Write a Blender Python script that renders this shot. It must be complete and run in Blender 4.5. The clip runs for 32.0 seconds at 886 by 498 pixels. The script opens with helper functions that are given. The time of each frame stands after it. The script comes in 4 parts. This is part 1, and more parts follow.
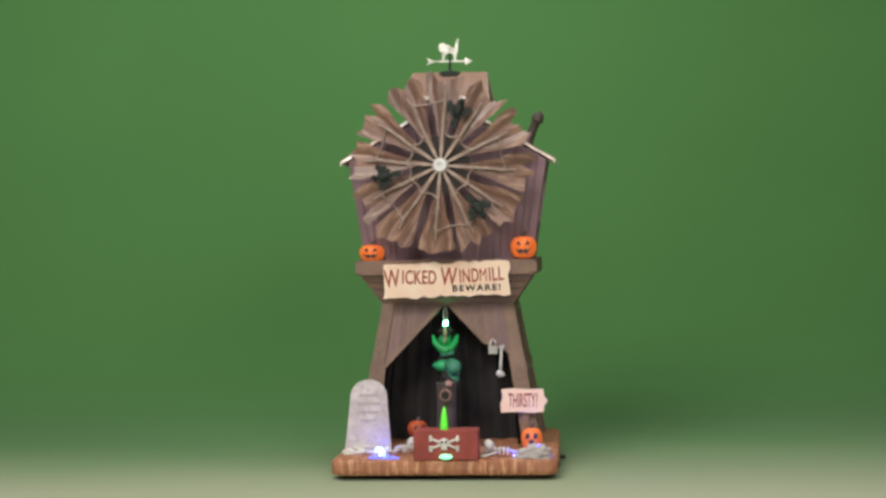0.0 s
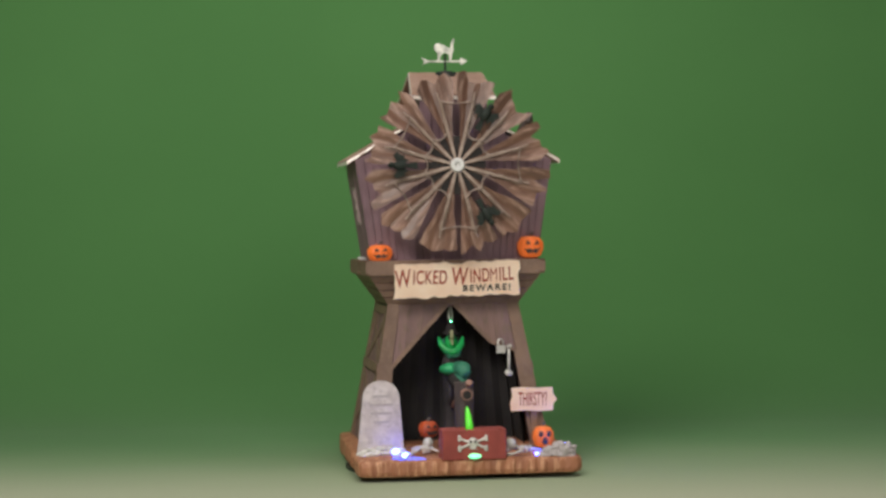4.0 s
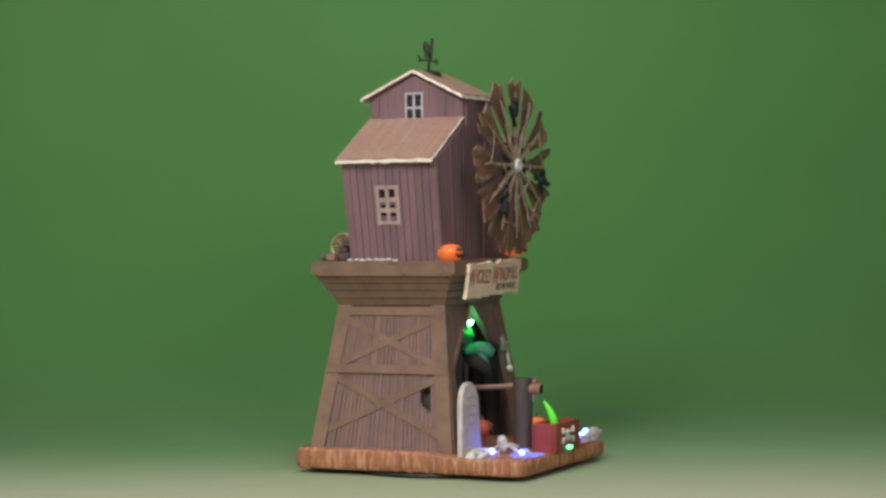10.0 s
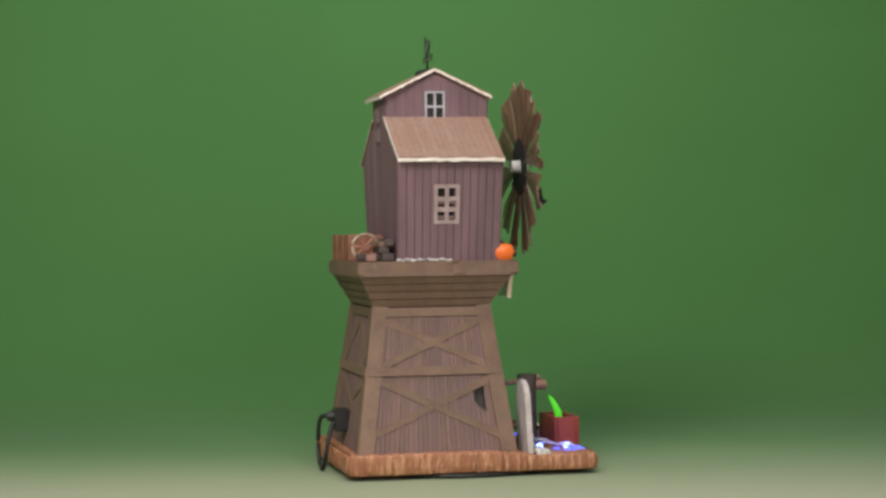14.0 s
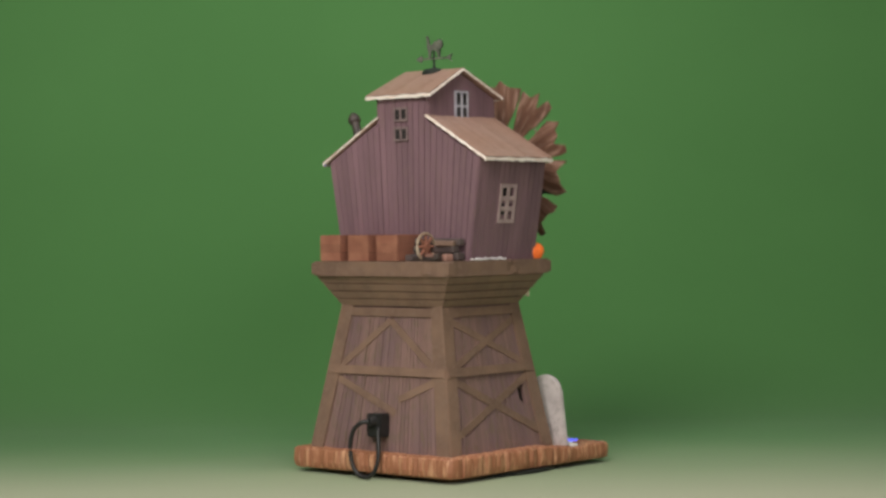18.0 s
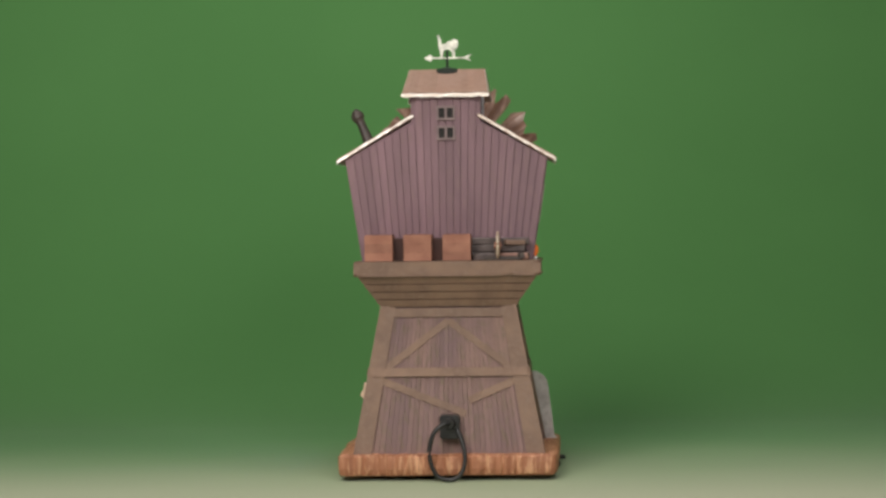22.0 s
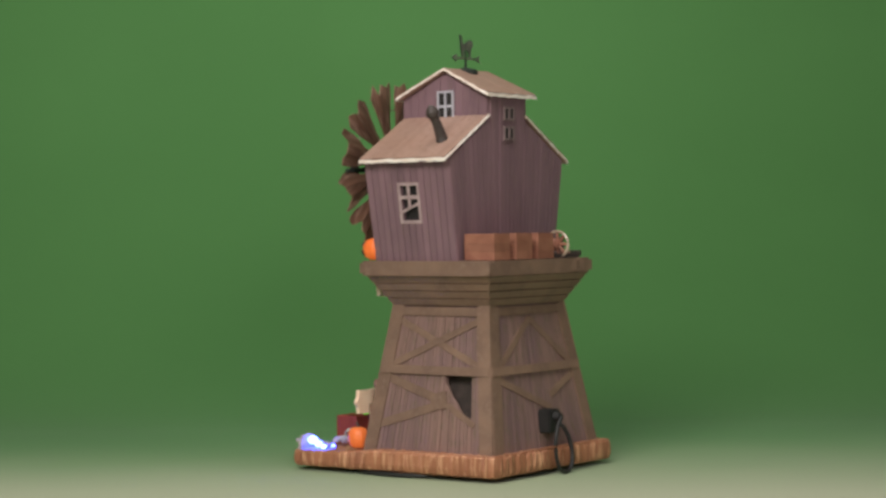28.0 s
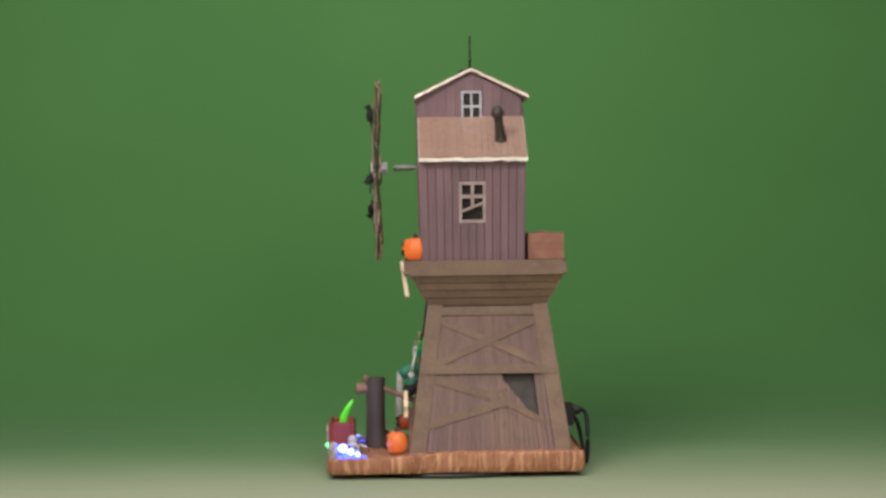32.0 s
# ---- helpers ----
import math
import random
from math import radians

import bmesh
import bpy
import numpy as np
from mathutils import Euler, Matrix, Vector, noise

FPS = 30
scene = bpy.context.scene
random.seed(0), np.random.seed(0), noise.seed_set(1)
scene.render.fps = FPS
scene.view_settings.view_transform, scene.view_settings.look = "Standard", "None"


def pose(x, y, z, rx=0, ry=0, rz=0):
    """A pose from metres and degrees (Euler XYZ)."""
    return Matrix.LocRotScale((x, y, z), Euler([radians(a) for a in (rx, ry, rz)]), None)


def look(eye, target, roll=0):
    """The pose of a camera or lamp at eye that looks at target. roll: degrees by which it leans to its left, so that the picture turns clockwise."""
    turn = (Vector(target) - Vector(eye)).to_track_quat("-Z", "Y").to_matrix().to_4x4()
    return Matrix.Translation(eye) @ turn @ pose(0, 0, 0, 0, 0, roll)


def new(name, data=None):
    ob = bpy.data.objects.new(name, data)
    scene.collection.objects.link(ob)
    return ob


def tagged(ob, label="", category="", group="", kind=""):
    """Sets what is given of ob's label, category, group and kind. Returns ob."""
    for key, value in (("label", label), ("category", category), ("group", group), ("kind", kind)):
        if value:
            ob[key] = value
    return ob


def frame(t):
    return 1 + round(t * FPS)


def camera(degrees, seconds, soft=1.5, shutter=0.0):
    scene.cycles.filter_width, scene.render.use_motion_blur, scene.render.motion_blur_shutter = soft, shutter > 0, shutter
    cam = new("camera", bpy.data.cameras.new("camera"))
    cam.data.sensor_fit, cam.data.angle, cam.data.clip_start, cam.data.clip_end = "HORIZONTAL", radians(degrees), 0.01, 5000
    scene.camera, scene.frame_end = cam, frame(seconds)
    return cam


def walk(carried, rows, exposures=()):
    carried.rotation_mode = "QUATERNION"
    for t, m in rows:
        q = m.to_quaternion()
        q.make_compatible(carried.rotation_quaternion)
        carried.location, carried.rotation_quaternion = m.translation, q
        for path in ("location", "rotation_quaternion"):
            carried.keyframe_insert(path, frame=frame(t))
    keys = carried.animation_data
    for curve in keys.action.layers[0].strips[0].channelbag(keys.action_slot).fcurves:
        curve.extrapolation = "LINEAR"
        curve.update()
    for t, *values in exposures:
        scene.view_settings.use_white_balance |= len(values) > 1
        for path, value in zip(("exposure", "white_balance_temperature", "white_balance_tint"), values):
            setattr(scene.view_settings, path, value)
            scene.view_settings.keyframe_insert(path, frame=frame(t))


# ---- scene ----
# camera: fixed on a stand, level with the middle of the model
cam = camera(23.81, 32.0, soft=2.9, shutter=0.5)
EYE = Vector((0.0, -1.2699, 0.1445))
AIM = EYE + Vector((-0.0036, 1.0, -0.0127))
walk(cam, [(0.0, look(EYE, AIM, -0.73)), (32.0, look(EYE, AIM, -0.73))],
     exposures=[(0.0, 0.16), (0.7, 0.02), (3.0, -0.05), (6.0, -0.08), (9.0, 0.05), (13.0, 0.07), (18.0, 0.05), (23.0, 0.05), (28.0, 0.07), (32.0, 0.04)])

# ---- world and light ----
world = bpy.data.worlds.new("studio_world")
scene.world = world
world.use_nodes = True
world.node_tree.nodes["Background"].inputs[0].default_value = (0.9, 0.95, 1.0, 1)
world.node_tree.nodes["Background"].inputs[1].default_value = 0.09


def softbox(name, eye, target, sx, sy, power, colour, spread=180):
    data = bpy.data.lights.new(name, "AREA")
    data.shape, data.size, data.size_y = "RECTANGLE", sx, sy
    data.energy, data.color, data.spread = power, colour, radians(spread)
    ob = new(name, data)
    ob.matrix_world = look(eye, target)
    return ob


softbox("softbox_key", (-0.42, -1.10, 0.88), (0.0, 0.0, 0.12), 0.56, 0.46, 11.9, (1.0, 0.94, 0.87))
softbox("softbox_fill", (0.27, -1.20, 0.42), (0.0, 0.0, 0.12), 0.36, 0.30, 3.0, (1.0, 0.94, 0.88))
softbox("softbox_top", (0.0, -0.22, 0.85), (0.0, -0.26, 0.0), 0.8, 0.3, 1.2, (1.0, 0.97, 0.93), 90)
softbox("softbox_wall", (-0.08, 0.10, 0.95), (-0.06, 0.66, 0.50), 0.5, 0.12, 1.05, (1.0, 0.97, 0.93), 105)

# ---- materials ----
MM = 0.001


def mat(name, colour, rough=0.7, second=None, scale=90.0, mixlo=0.35, mixhi=0.65, bump=0.25, fine=600.0,
        stretch=(1, 1, 1), metal=0.0, vary=0.0, spec=0.5, emit=None, sheen=0.0, coat=0.0, third=None):
    """Painted surface: two colours in blotches, fine grain relief, an optional spread from piece to piece."""
    m = bpy.data.materials.new(name)
    m.use_nodes = True
    nt = m.node_tree
    b = nt.nodes["Principled BSDF"]
    second = second or tuple(c * 0.7 for c in colour)
    tc = nt.nodes.new("ShaderNodeTexCoord")
    mp = nt.nodes.new("ShaderNodeMapping")
    mp.inputs["Scale"].default_value = stretch
    nt.links.new(tc.outputs["Object"], mp.inputs[0])
    n1 = nt.nodes.new("ShaderNodeTexNoise")
    n1.inputs["Scale"].default_value, n1.inputs["Detail"].default_value = scale, 6
    nt.links.new(mp.outputs[0], n1.inputs["Vector"])
    ramp = nt.nodes.new("ShaderNodeValToRGB")
    ramp.color_ramp.elements[0].position, ramp.color_ramp.elements[1].position = mixlo, mixhi
    ramp.color_ramp.elements[0].color, ramp.color_ramp.elements[1].color = (*colour, 1), (*second, 1)
    nt.links.new(n1.outputs["Fac"], ramp.inputs[0])
    col = ramp.outputs[0]
    n2 = nt.nodes.new("ShaderNodeTexNoise")
    n2.inputs["Scale"].default_value, n2.inputs["Detail"].default_value = fine, 4
    nt.links.new(mp.outputs[0], n2.inputs["Vector"])
    if third:
        r3 = nt.nodes.new("ShaderNodeValToRGB")
        r3.color_ramp.elements[0].position, r3.color_ramp.elements[1].position = 0.5, 0.72
        nt.links.new(n2.outputs["Fac"], r3.inputs[0])
        mx = nt.nodes.new("ShaderNodeMixRGB")
        mx.inputs[2].default_value = (*third, 1)
        nt.links.new(r3.outputs[0], mx.inputs[0])
        nt.links.new(col, mx.inputs[1])
        col = mx.outputs[0]
    if vary:
        oi = nt.nodes.new("ShaderNodeObjectInfo")
        mr = nt.nodes.new("ShaderNodeMapRange")
        mr.inputs[3].default_value, mr.inputs[4].default_value = 1 - vary, 1 + vary
        nt.links.new(oi.outputs["Random"], mr.inputs[0])
        hv = nt.nodes.new("ShaderNodeHueSaturation")
        nt.links.new(mr.outputs[0], hv.inputs["Value"])
        nt.links.new(col, hv.inputs["Color"])
        col = hv.outputs[0]
    nt.links.new(col, b.inputs["Base Color"])
    b.inputs["Roughness"].default_value = rough
    b.inputs["Metallic"].default_value = metal
    b.inputs["Specular IOR Level"].default_value = spec
    if sheen:
        b.inputs["Sheen Weight"].default_value = sheen
        b.inputs["Sheen Roughness"].default_value = 0.45
    if coat:
        b.inputs["Coat Weight"].default_value = coat
        b.inputs["Coat Roughness"].default_value = 0.25
    if bump:
        bp = nt.nodes.new("ShaderNodeBump")
        bp.inputs["Strength"].default_value, bp.inputs["Distance"].default_value = bump, 0.0006
        nt.links.new(n2.outputs["Fac"], bp.inputs["Height"])
        nt.links.new(bp.outputs[0], b.inputs["Normal"])
    if emit:
        b.inputs["Emission Color"].default_value = (*emit[:3], 1)
        b.inputs["Emission Strength"].default_value = emit[3]
    return m


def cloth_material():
    """Green paper sweep; the brightly lit floor is painted paler, with a cloudy edge."""
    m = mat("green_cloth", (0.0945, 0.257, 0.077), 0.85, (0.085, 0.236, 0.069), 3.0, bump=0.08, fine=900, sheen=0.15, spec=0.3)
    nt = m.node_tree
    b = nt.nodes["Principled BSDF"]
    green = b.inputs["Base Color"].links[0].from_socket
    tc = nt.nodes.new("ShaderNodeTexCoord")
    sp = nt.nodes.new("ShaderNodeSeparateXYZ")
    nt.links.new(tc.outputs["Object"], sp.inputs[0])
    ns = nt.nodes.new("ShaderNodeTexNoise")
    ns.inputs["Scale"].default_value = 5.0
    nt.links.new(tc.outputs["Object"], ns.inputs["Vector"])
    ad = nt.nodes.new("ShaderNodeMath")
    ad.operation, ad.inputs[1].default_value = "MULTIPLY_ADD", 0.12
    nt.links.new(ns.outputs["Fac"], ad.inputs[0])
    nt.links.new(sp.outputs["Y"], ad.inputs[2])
    # floor brightness put into the colour, fading towards the wall
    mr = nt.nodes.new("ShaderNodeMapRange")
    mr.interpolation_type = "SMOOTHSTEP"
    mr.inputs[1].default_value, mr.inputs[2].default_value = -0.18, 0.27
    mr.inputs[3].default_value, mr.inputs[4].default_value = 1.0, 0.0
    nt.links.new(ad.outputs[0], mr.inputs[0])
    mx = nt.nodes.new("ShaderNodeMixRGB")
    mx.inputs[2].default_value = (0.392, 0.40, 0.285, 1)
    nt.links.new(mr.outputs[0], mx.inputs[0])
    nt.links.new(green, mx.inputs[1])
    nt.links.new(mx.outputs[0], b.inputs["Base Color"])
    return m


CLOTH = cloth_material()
ROOMPAINT = mat("room_paint", (0.55, 0.55, 0.54), 0.9, (0.5, 0.5, 0.5), 1.0, bump=0.0)
BASEWOOD = mat("base_brown", (0.41, 0.172, 0.09), 0.6, (0.29, 0.113, 0.06), 120, stretch=(1, 1, 0.15), bump=0.6, fine=420, third=(0.66, 0.36, 0.21))
TOWERWOOD = mat("tower_mauve_brown", (0.245, 0.149, 0.127), 0.65, (0.198, 0.122, 0.126), 55, bump=0.6, fine=420, stretch=(1, 1, 0.35), vary=0.11, third=(0.18, 0.125, 0.092))
BEAMWOOD = mat("beam_olive_brown", (0.243, 0.151, 0.106), 0.6, (0.178, 0.109, 0.080), 70, bump=0.6, fine=420, vary=0.09, third=(0.228, 0.150, 0.112))
HOUSEWOOD = mat("house_mauve", (0.238, 0.14, 0.168), 0.62, (0.178, 0.106, 0.128), 80, bump=0.6, fine=520, stretch=(1, 1, 0.2), vary=0.09, third=(0.21, 0.13, 0.14))
ROOFWOOD = mat("roof_tan", (0.362, 0.236, 0.192), 0.55, (0.335, 0.198, 0.152), 30, bump=0.4, fine=300, vary=0.06, third=(0.29, 0.17, 0.13))
# cream that paints the gloss highlight along the roof edges
EDGEGLINT = mat("edge_highlight_cream", (0.93, 0.86, 0.80), 0.3, (0.82, 0.69, 0.61), 150, bump=0.12, coat=0.6, spec=0.7)
WINFRAME = mat("window_lilac", (0.54, 0.54, 0.60), 0.45, (0.40, 0.39, 0.45), 200, bump=0.2)
DARKFRAME = mat("window_dark_pinkish", (0.26, 0.19, 0.19), 0.55, (0.17, 0.12, 0.125), 200, bump=0.3)
DULLFRAME = mat("window_pinkish", (0.50, 0.38, 0.38), 0.45, (0.36, 0.26, 0.265), 200, bump=0.3)
WHITE = mat("white_paint", (0.78, 0.78, 0.76), 0.5, (0.6, 0.6, 0.6), 200, bump=0.2)
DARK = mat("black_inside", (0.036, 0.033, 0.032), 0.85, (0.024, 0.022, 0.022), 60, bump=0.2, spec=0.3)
# pale streaks put the ridge highlights into the blade colour
BLADEWOOD = mat("blade_brown", (0.205, 0.104, 0.070), 0.42, (0.075, 0.037, 0.026), 170, bump=0.8, fine=420, stretch=(1, 1, 0.16), vary=0.25, coat=0.25, third=(0.38, 0.24, 0.185))
SPOKEWOOD = mat("spoke_pale", (0.42, 0.33, 0.275), 0.5, (0.25, 0.18, 0.145), 150, bump=0.4)
METAL = mat("grey_metal", (0.62, 0.60, 0.58), 0.35, (0.5, 0.48, 0.46), 200, metal=0.8, bump=0.1)
CROW = mat("black_green", (0.012, 0.02, 0.014), 0.75, (0.006, 0.011, 0.008), 150, bump=0.4)
PEWTER = mat("bright_pewter", (0.74, 0.73, 0.66), 0.47, (0.30, 0.32, 0.27), 220, bump=0.3, metal=1.0)
PEACHBOARD = mat("peach_board", (0.94, 0.73, 0.57), 0.7, (0.86, 0.60, 0.44), 60, bump=0.3)
PARCHMENT = mat("parchment", (0.95, 0.77, 0.62), 0.7, (0.88, 0.64, 0.48), 60, bump=0.3)
REDPAINT = mat("sign_red", (0.38, 0.07, 0.04), 0.6, (0.28, 0.045, 0.028), 200, bump=0)
BLACKPAINT = mat("sign_black", (0.02, 0.02, 0.02), 0.6, (0.03, 0.03, 0.03), 200, bump=0)
# emission added to lift the pumpkin orange; no lamp is modelled inside
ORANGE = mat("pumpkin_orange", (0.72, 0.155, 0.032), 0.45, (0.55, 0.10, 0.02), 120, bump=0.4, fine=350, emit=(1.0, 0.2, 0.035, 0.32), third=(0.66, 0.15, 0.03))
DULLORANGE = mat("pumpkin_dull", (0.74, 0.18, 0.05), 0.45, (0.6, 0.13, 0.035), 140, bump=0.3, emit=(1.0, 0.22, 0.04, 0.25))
REDORANGE = mat("pumpkin_red", (0.5, 0.09, 0.025), 0.5, (0.38, 0.06, 0.02), 140, bump=0.3)
STONE = mat("grey_stone", (0.66, 0.60, 0.60), 0.7, (0.52, 0.46, 0.47), 120, bump=0.6, fine=300, third=(0.44, 0.39, 0.39))
REDWOOD = mat("crate_red", (0.33, 0.058, 0.045), 0.5, (0.24, 0.04, 0.032), 110, bump=0.4)
CRATEWOOD = mat("crate_brown", (0.33, 0.145, 0.095), 0.55, (0.25, 0.10, 0.065), 120, bump=0.4, vary=0.15)
BONE = mat("bone_white", (0.70, 0.68, 0.64), 0.5, (0.5, 0.48, 0.45), 200, bump=0.3)
STUMP = mat("stump_brown", (0.10, 0.075, 0.07), 0.6, (0.06, 0.045, 0.045), 140, bump=0.5, stretch=(1, 1, 0.2))
RAIL = mat("rail_pink_brown", (0.34, 0.19, 0.15), 0.6, (0.24, 0.13, 0.1), 140, bump=0.4)
# emission on the slime stands in for lamp light falling on it
SLIME = mat("slime_green", (0.12, 0.56, 0.04), 0.2, (0.09, 0.48, 0.03), 200, bump=0.1, emit=(0.08, 0.85, 0.04, 0.42))
# bright and dim greens hold the lamp's green light in base colour
GREENLIT = mat("figure_green", (0.02, 0.5, 0.12), 0.4, (0.02, 0.3, 0.08), 150, bump=0.3)
GREENDIM = mat("figure_green_dim", (0.03, 0.42, 0.16), 0.5, (0.02, 0.3, 0.1), 150, bump=0.3)
GREENCLOTH = mat("figure_teal", (0.06, 0.30, 0.19), 0.6, (0.04, 0.2, 0.12), 150, bump=0.3)
ROBE = mat("robe_grey", (0.065, 0.058, 0.062), 0.7, (0.036, 0.032, 0.036), 150, bump=0.3)
BLUELED = mat("led_blue", (0.3, 0.35, 1.0), 0.3, (0.3, 0.35, 1.0), 100, bump=0, emit=(0.045, 0.085, 1.0, 28.0))
BLUEGLOW = mat("blue_spill", (0.30, 0.32, 0.70), 0.4, (0.22, 0.24, 0.60), 200, bump=0.2, emit=(0.06, 0.09, 1.0, 0.9))
DOORLED = mat("led_doorway", (0.5, 1.0, 0.7), 0.3, (0.5, 1.0, 0.7), 100, bump=0, emit=(0.07, 1.0, 0.28, 175.0))
GREENLED = mat("led_green", (0.4, 0.9, 0.6), 0.3, (0.4, 0.9, 0.6), 100, bump=0, emit=(0.15, 0.9, 0.4, 1.6))
RUBBER = mat("black_rubber", (0.015, 0.015, 0.016), 0.5, (0.02, 0.02, 0.02), 200, bump=0.1)
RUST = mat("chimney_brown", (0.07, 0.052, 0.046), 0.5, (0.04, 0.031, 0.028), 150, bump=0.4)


# ---- mesh helpers, millimetres ----
def part(name, bm, material, parent, label=""):
    """Links a bmesh, drawn in millimetres, as one mesh object under parent."""
    me = bpy.data.meshes.new(name)
    bmesh.ops.recalc_face_normals(bm, faces=bm.faces)
    bm.transform(Matrix.Scale(MM, 4))
    bm.to_mesh(me)
    bm.free()
    for m in (material if isinstance(material, (list, tuple)) else [material]):
        me.materials.append(m)
    ob = new(name, me)
    ob.parent = parent
    if label:
        ob["label"] = label
    return ob


def smooth(ob):
    for p in ob.data.polygons:
        p.use_smooth = True
    return ob


def box(bm, c, s, m=None, mi=0):
    """A box of size s about c, turned by m about its middle."""
    vs = []
    for sx, sy, sz in ((-1, -1, -1), (1, -1, -1), (1, 1, -1), (-1, 1, -1), (-1, -1, 1), (1, -1, 1), (1, 1, 1), (-1, 1, 1)):
        v = Vector((sx * s[0] / 2, sy * s[1] / 2, sz * s[2] / 2))
        if m is not None:
            v = m @ v
        vs.append(bm.verts.new(v + Vector(c)))
    return hexa(bm, vs, mi)


def hexa(bm, vs, mi=0):
    for f in ((0, 3, 2, 1), (4, 5, 6, 7), (0, 1, 5, 4), (1, 2, 6, 5), (2, 3, 7, 6), (3, 0, 4, 7)):
        bm.faces.new([vs[i] for i in f]).material_index = mi
    return vs


def tube(bm, a, b, r0, r1, n=10, mi=0, caps=True):
    """A tapered round bar from a to b."""
    a, b = Vector(a), Vector(b)
    q = (b - a).to_track_quat("Z", "Y").to_matrix()
    rings = []
    for p, r in ((a, r0), (b, r1)):
        rings.append([bm.verts.new(p + q @ Vector((r * math.cos(6.2832 * i / n), r * math.sin(6.2832 * i / n), 0))) for i in range(n)])
    for i in range(n):
        bm.faces.new((rings[0][i], rings[0][(i + 1) % n], rings[1][(i + 1) % n], rings[1][i])).material_index = mi
    if caps:
        bm.faces.new(rings[0][::-1]).material_index = mi
        bm.faces.new(rings[1]).material_index = mi


def path_tube(bm, pts, radii, n=8, mi=0):
    """A bent round bar through pts."""
    pts = [Vector(p) for p in pts]
    if not isinstance(radii, (list, tuple)):
        radii = [radii] * len(pts)
    rings = []
    for k, p in enumerate(pts):
        d = pts[min(k + 1, len(pts) - 1)] - pts[max(k - 1, 0)]
        q = d.to_track_quat("Z", "Y").to_matrix()
        rings.append([bm.verts.new(p + q @ Vector((radii[k] * math.cos(6.2832 * i / n), radii[k] * math.sin(6.2832 * i / n), 0))) for i in range(n)])
    for r0, r1 in zip(rings, rings[1:]):
        for i in range(n):
            bm.faces.new((r0[i], r0[(i + 1) % n], r1[(i + 1) % n], r1[i])).material_index = mi
    bm.faces.new(rings[0][::-1]).material_index = mi
    bm.faces.new(rings[-1]).material_index = mi


def lathe(bm, c, profile, n=16, mi=0, lobes=0, depth=0.0):
    """A turned body about the upright through c; profile: (radius, height) pairs. lobes press ribs into it."""
    rings = []
    for r, z in profile:
        ring = []
        for i in range(n):
            a = 6.2832 * i / n
            k = 1 - depth * abs(math.cos(a * lobes / 2)) ** 6 if lobes else 1
            ring.append(bm.verts.new((c[0] + r * k * math.cos(a), c[1] + r * k * math.sin(a), c[2] + z)))
        rings.append(ring)
    for r0, r1 in zip(rings, rings[1:]):
        for i in range(n):
            bm.faces.new((r0[i], r0[(i + 1) % n], r1[(i + 1) % n], r1[i])).material_index = mi
    bm.faces.new(rings[0][::-1]).material_index = mi
    bm.faces.new(rings[-1]).material_index = mi


def prism(bm, outline, origin, ux, uy, depth, mi=0, rim=None):
    """A flat outline (u, v) in the plane origin, ux, uy, made depth thick along their cross product."""
    ux, uy = Vector(ux), Vector(uy)
    un = ux.cross(uy).normalized() * depth
    o = Vector(origin)
    lo = [bm.verts.new(o + ux * u + uy * v) for u, v in outline]
    hi = [bm.verts.new(p.co + un) for p in lo]
    bm.faces.new(lo[::-1]).material_index = mi
    bm.faces.new(hi).material_index = mi
    for i in range(len(lo)):
        j = (i + 1) % len(lo)
        bm.faces.new((lo[i], lo[j], hi[j], hi[i])).material_index = mi if rim is None else rim


def ball(bm, c, r, squash=(1, 1, 1), u=12, v=8, mi=0):
    got = bmesh.ops.create_uvsphere(bm, u_segments=u, v_segments=v, radius=1.0)
    for w in got["verts"]:
        w.co = Vector((c[0] + w.co.x * r * squash[0], c[1] + w.co.y * r * squash[1], c[2] + w.co.z * r * squash[2]))
        for f in w.link_faces:
            f.material_index = mi


class Patch:
    """A four-cornered wall face: lower left, lower right, upper right, upper left, seen from outside. u and v run 0 to 1."""

    def __init__(self, p00, p10, p11, p01):
        self.p = [Vector(q) for q in (p00, p10, p11, p01)]
        self.n = (self.p[1] - self.p[0]).cross(self.p[3] - self.p[0]).normalized()

    def at(self, u, v, h=0.0):
        a, b, c, d = self.p
        return a * (1 - u) * (1 - v) + b * u * (1 - v) + c * u * v + d * (1 - u) * v + self.n * h

    def board(self, bm, u0, u1, v0, v1, h0, h1, mi=0):
        """A board lying on the face from height h0 to h1."""
        return self.quad(bm, ((u0, v0), (u1, v0), (u1, v1), (u0, v1)), h0, h1, mi)

    def quad(self, bm, uv, h0, h1, mi=0):
        return hexa(bm, [bm.verts.new(self.at(u, v, h0)) for u, v in uv] + [bm.verts.new(self.at(u, v, h1)) for u, v in uv], mi)

    def beam(self, bm, a, b, w, h0, h1, mi=0):
        """A straight beam from (u, v) a to b, w wide in millimetres."""
        pa, pb = self.at(*a), self.at(*b)
        d = (pb - pa).normalized()
        s = self.n.cross(d) * w / 2
        vs = [pa - s, pb - s, pb + s, pa + s]
        hexa(bm, [bm.verts.new(q + self.n * h0) for q in vs] + [bm.verts.new(q + self.n * h1) for q in vs], mi)


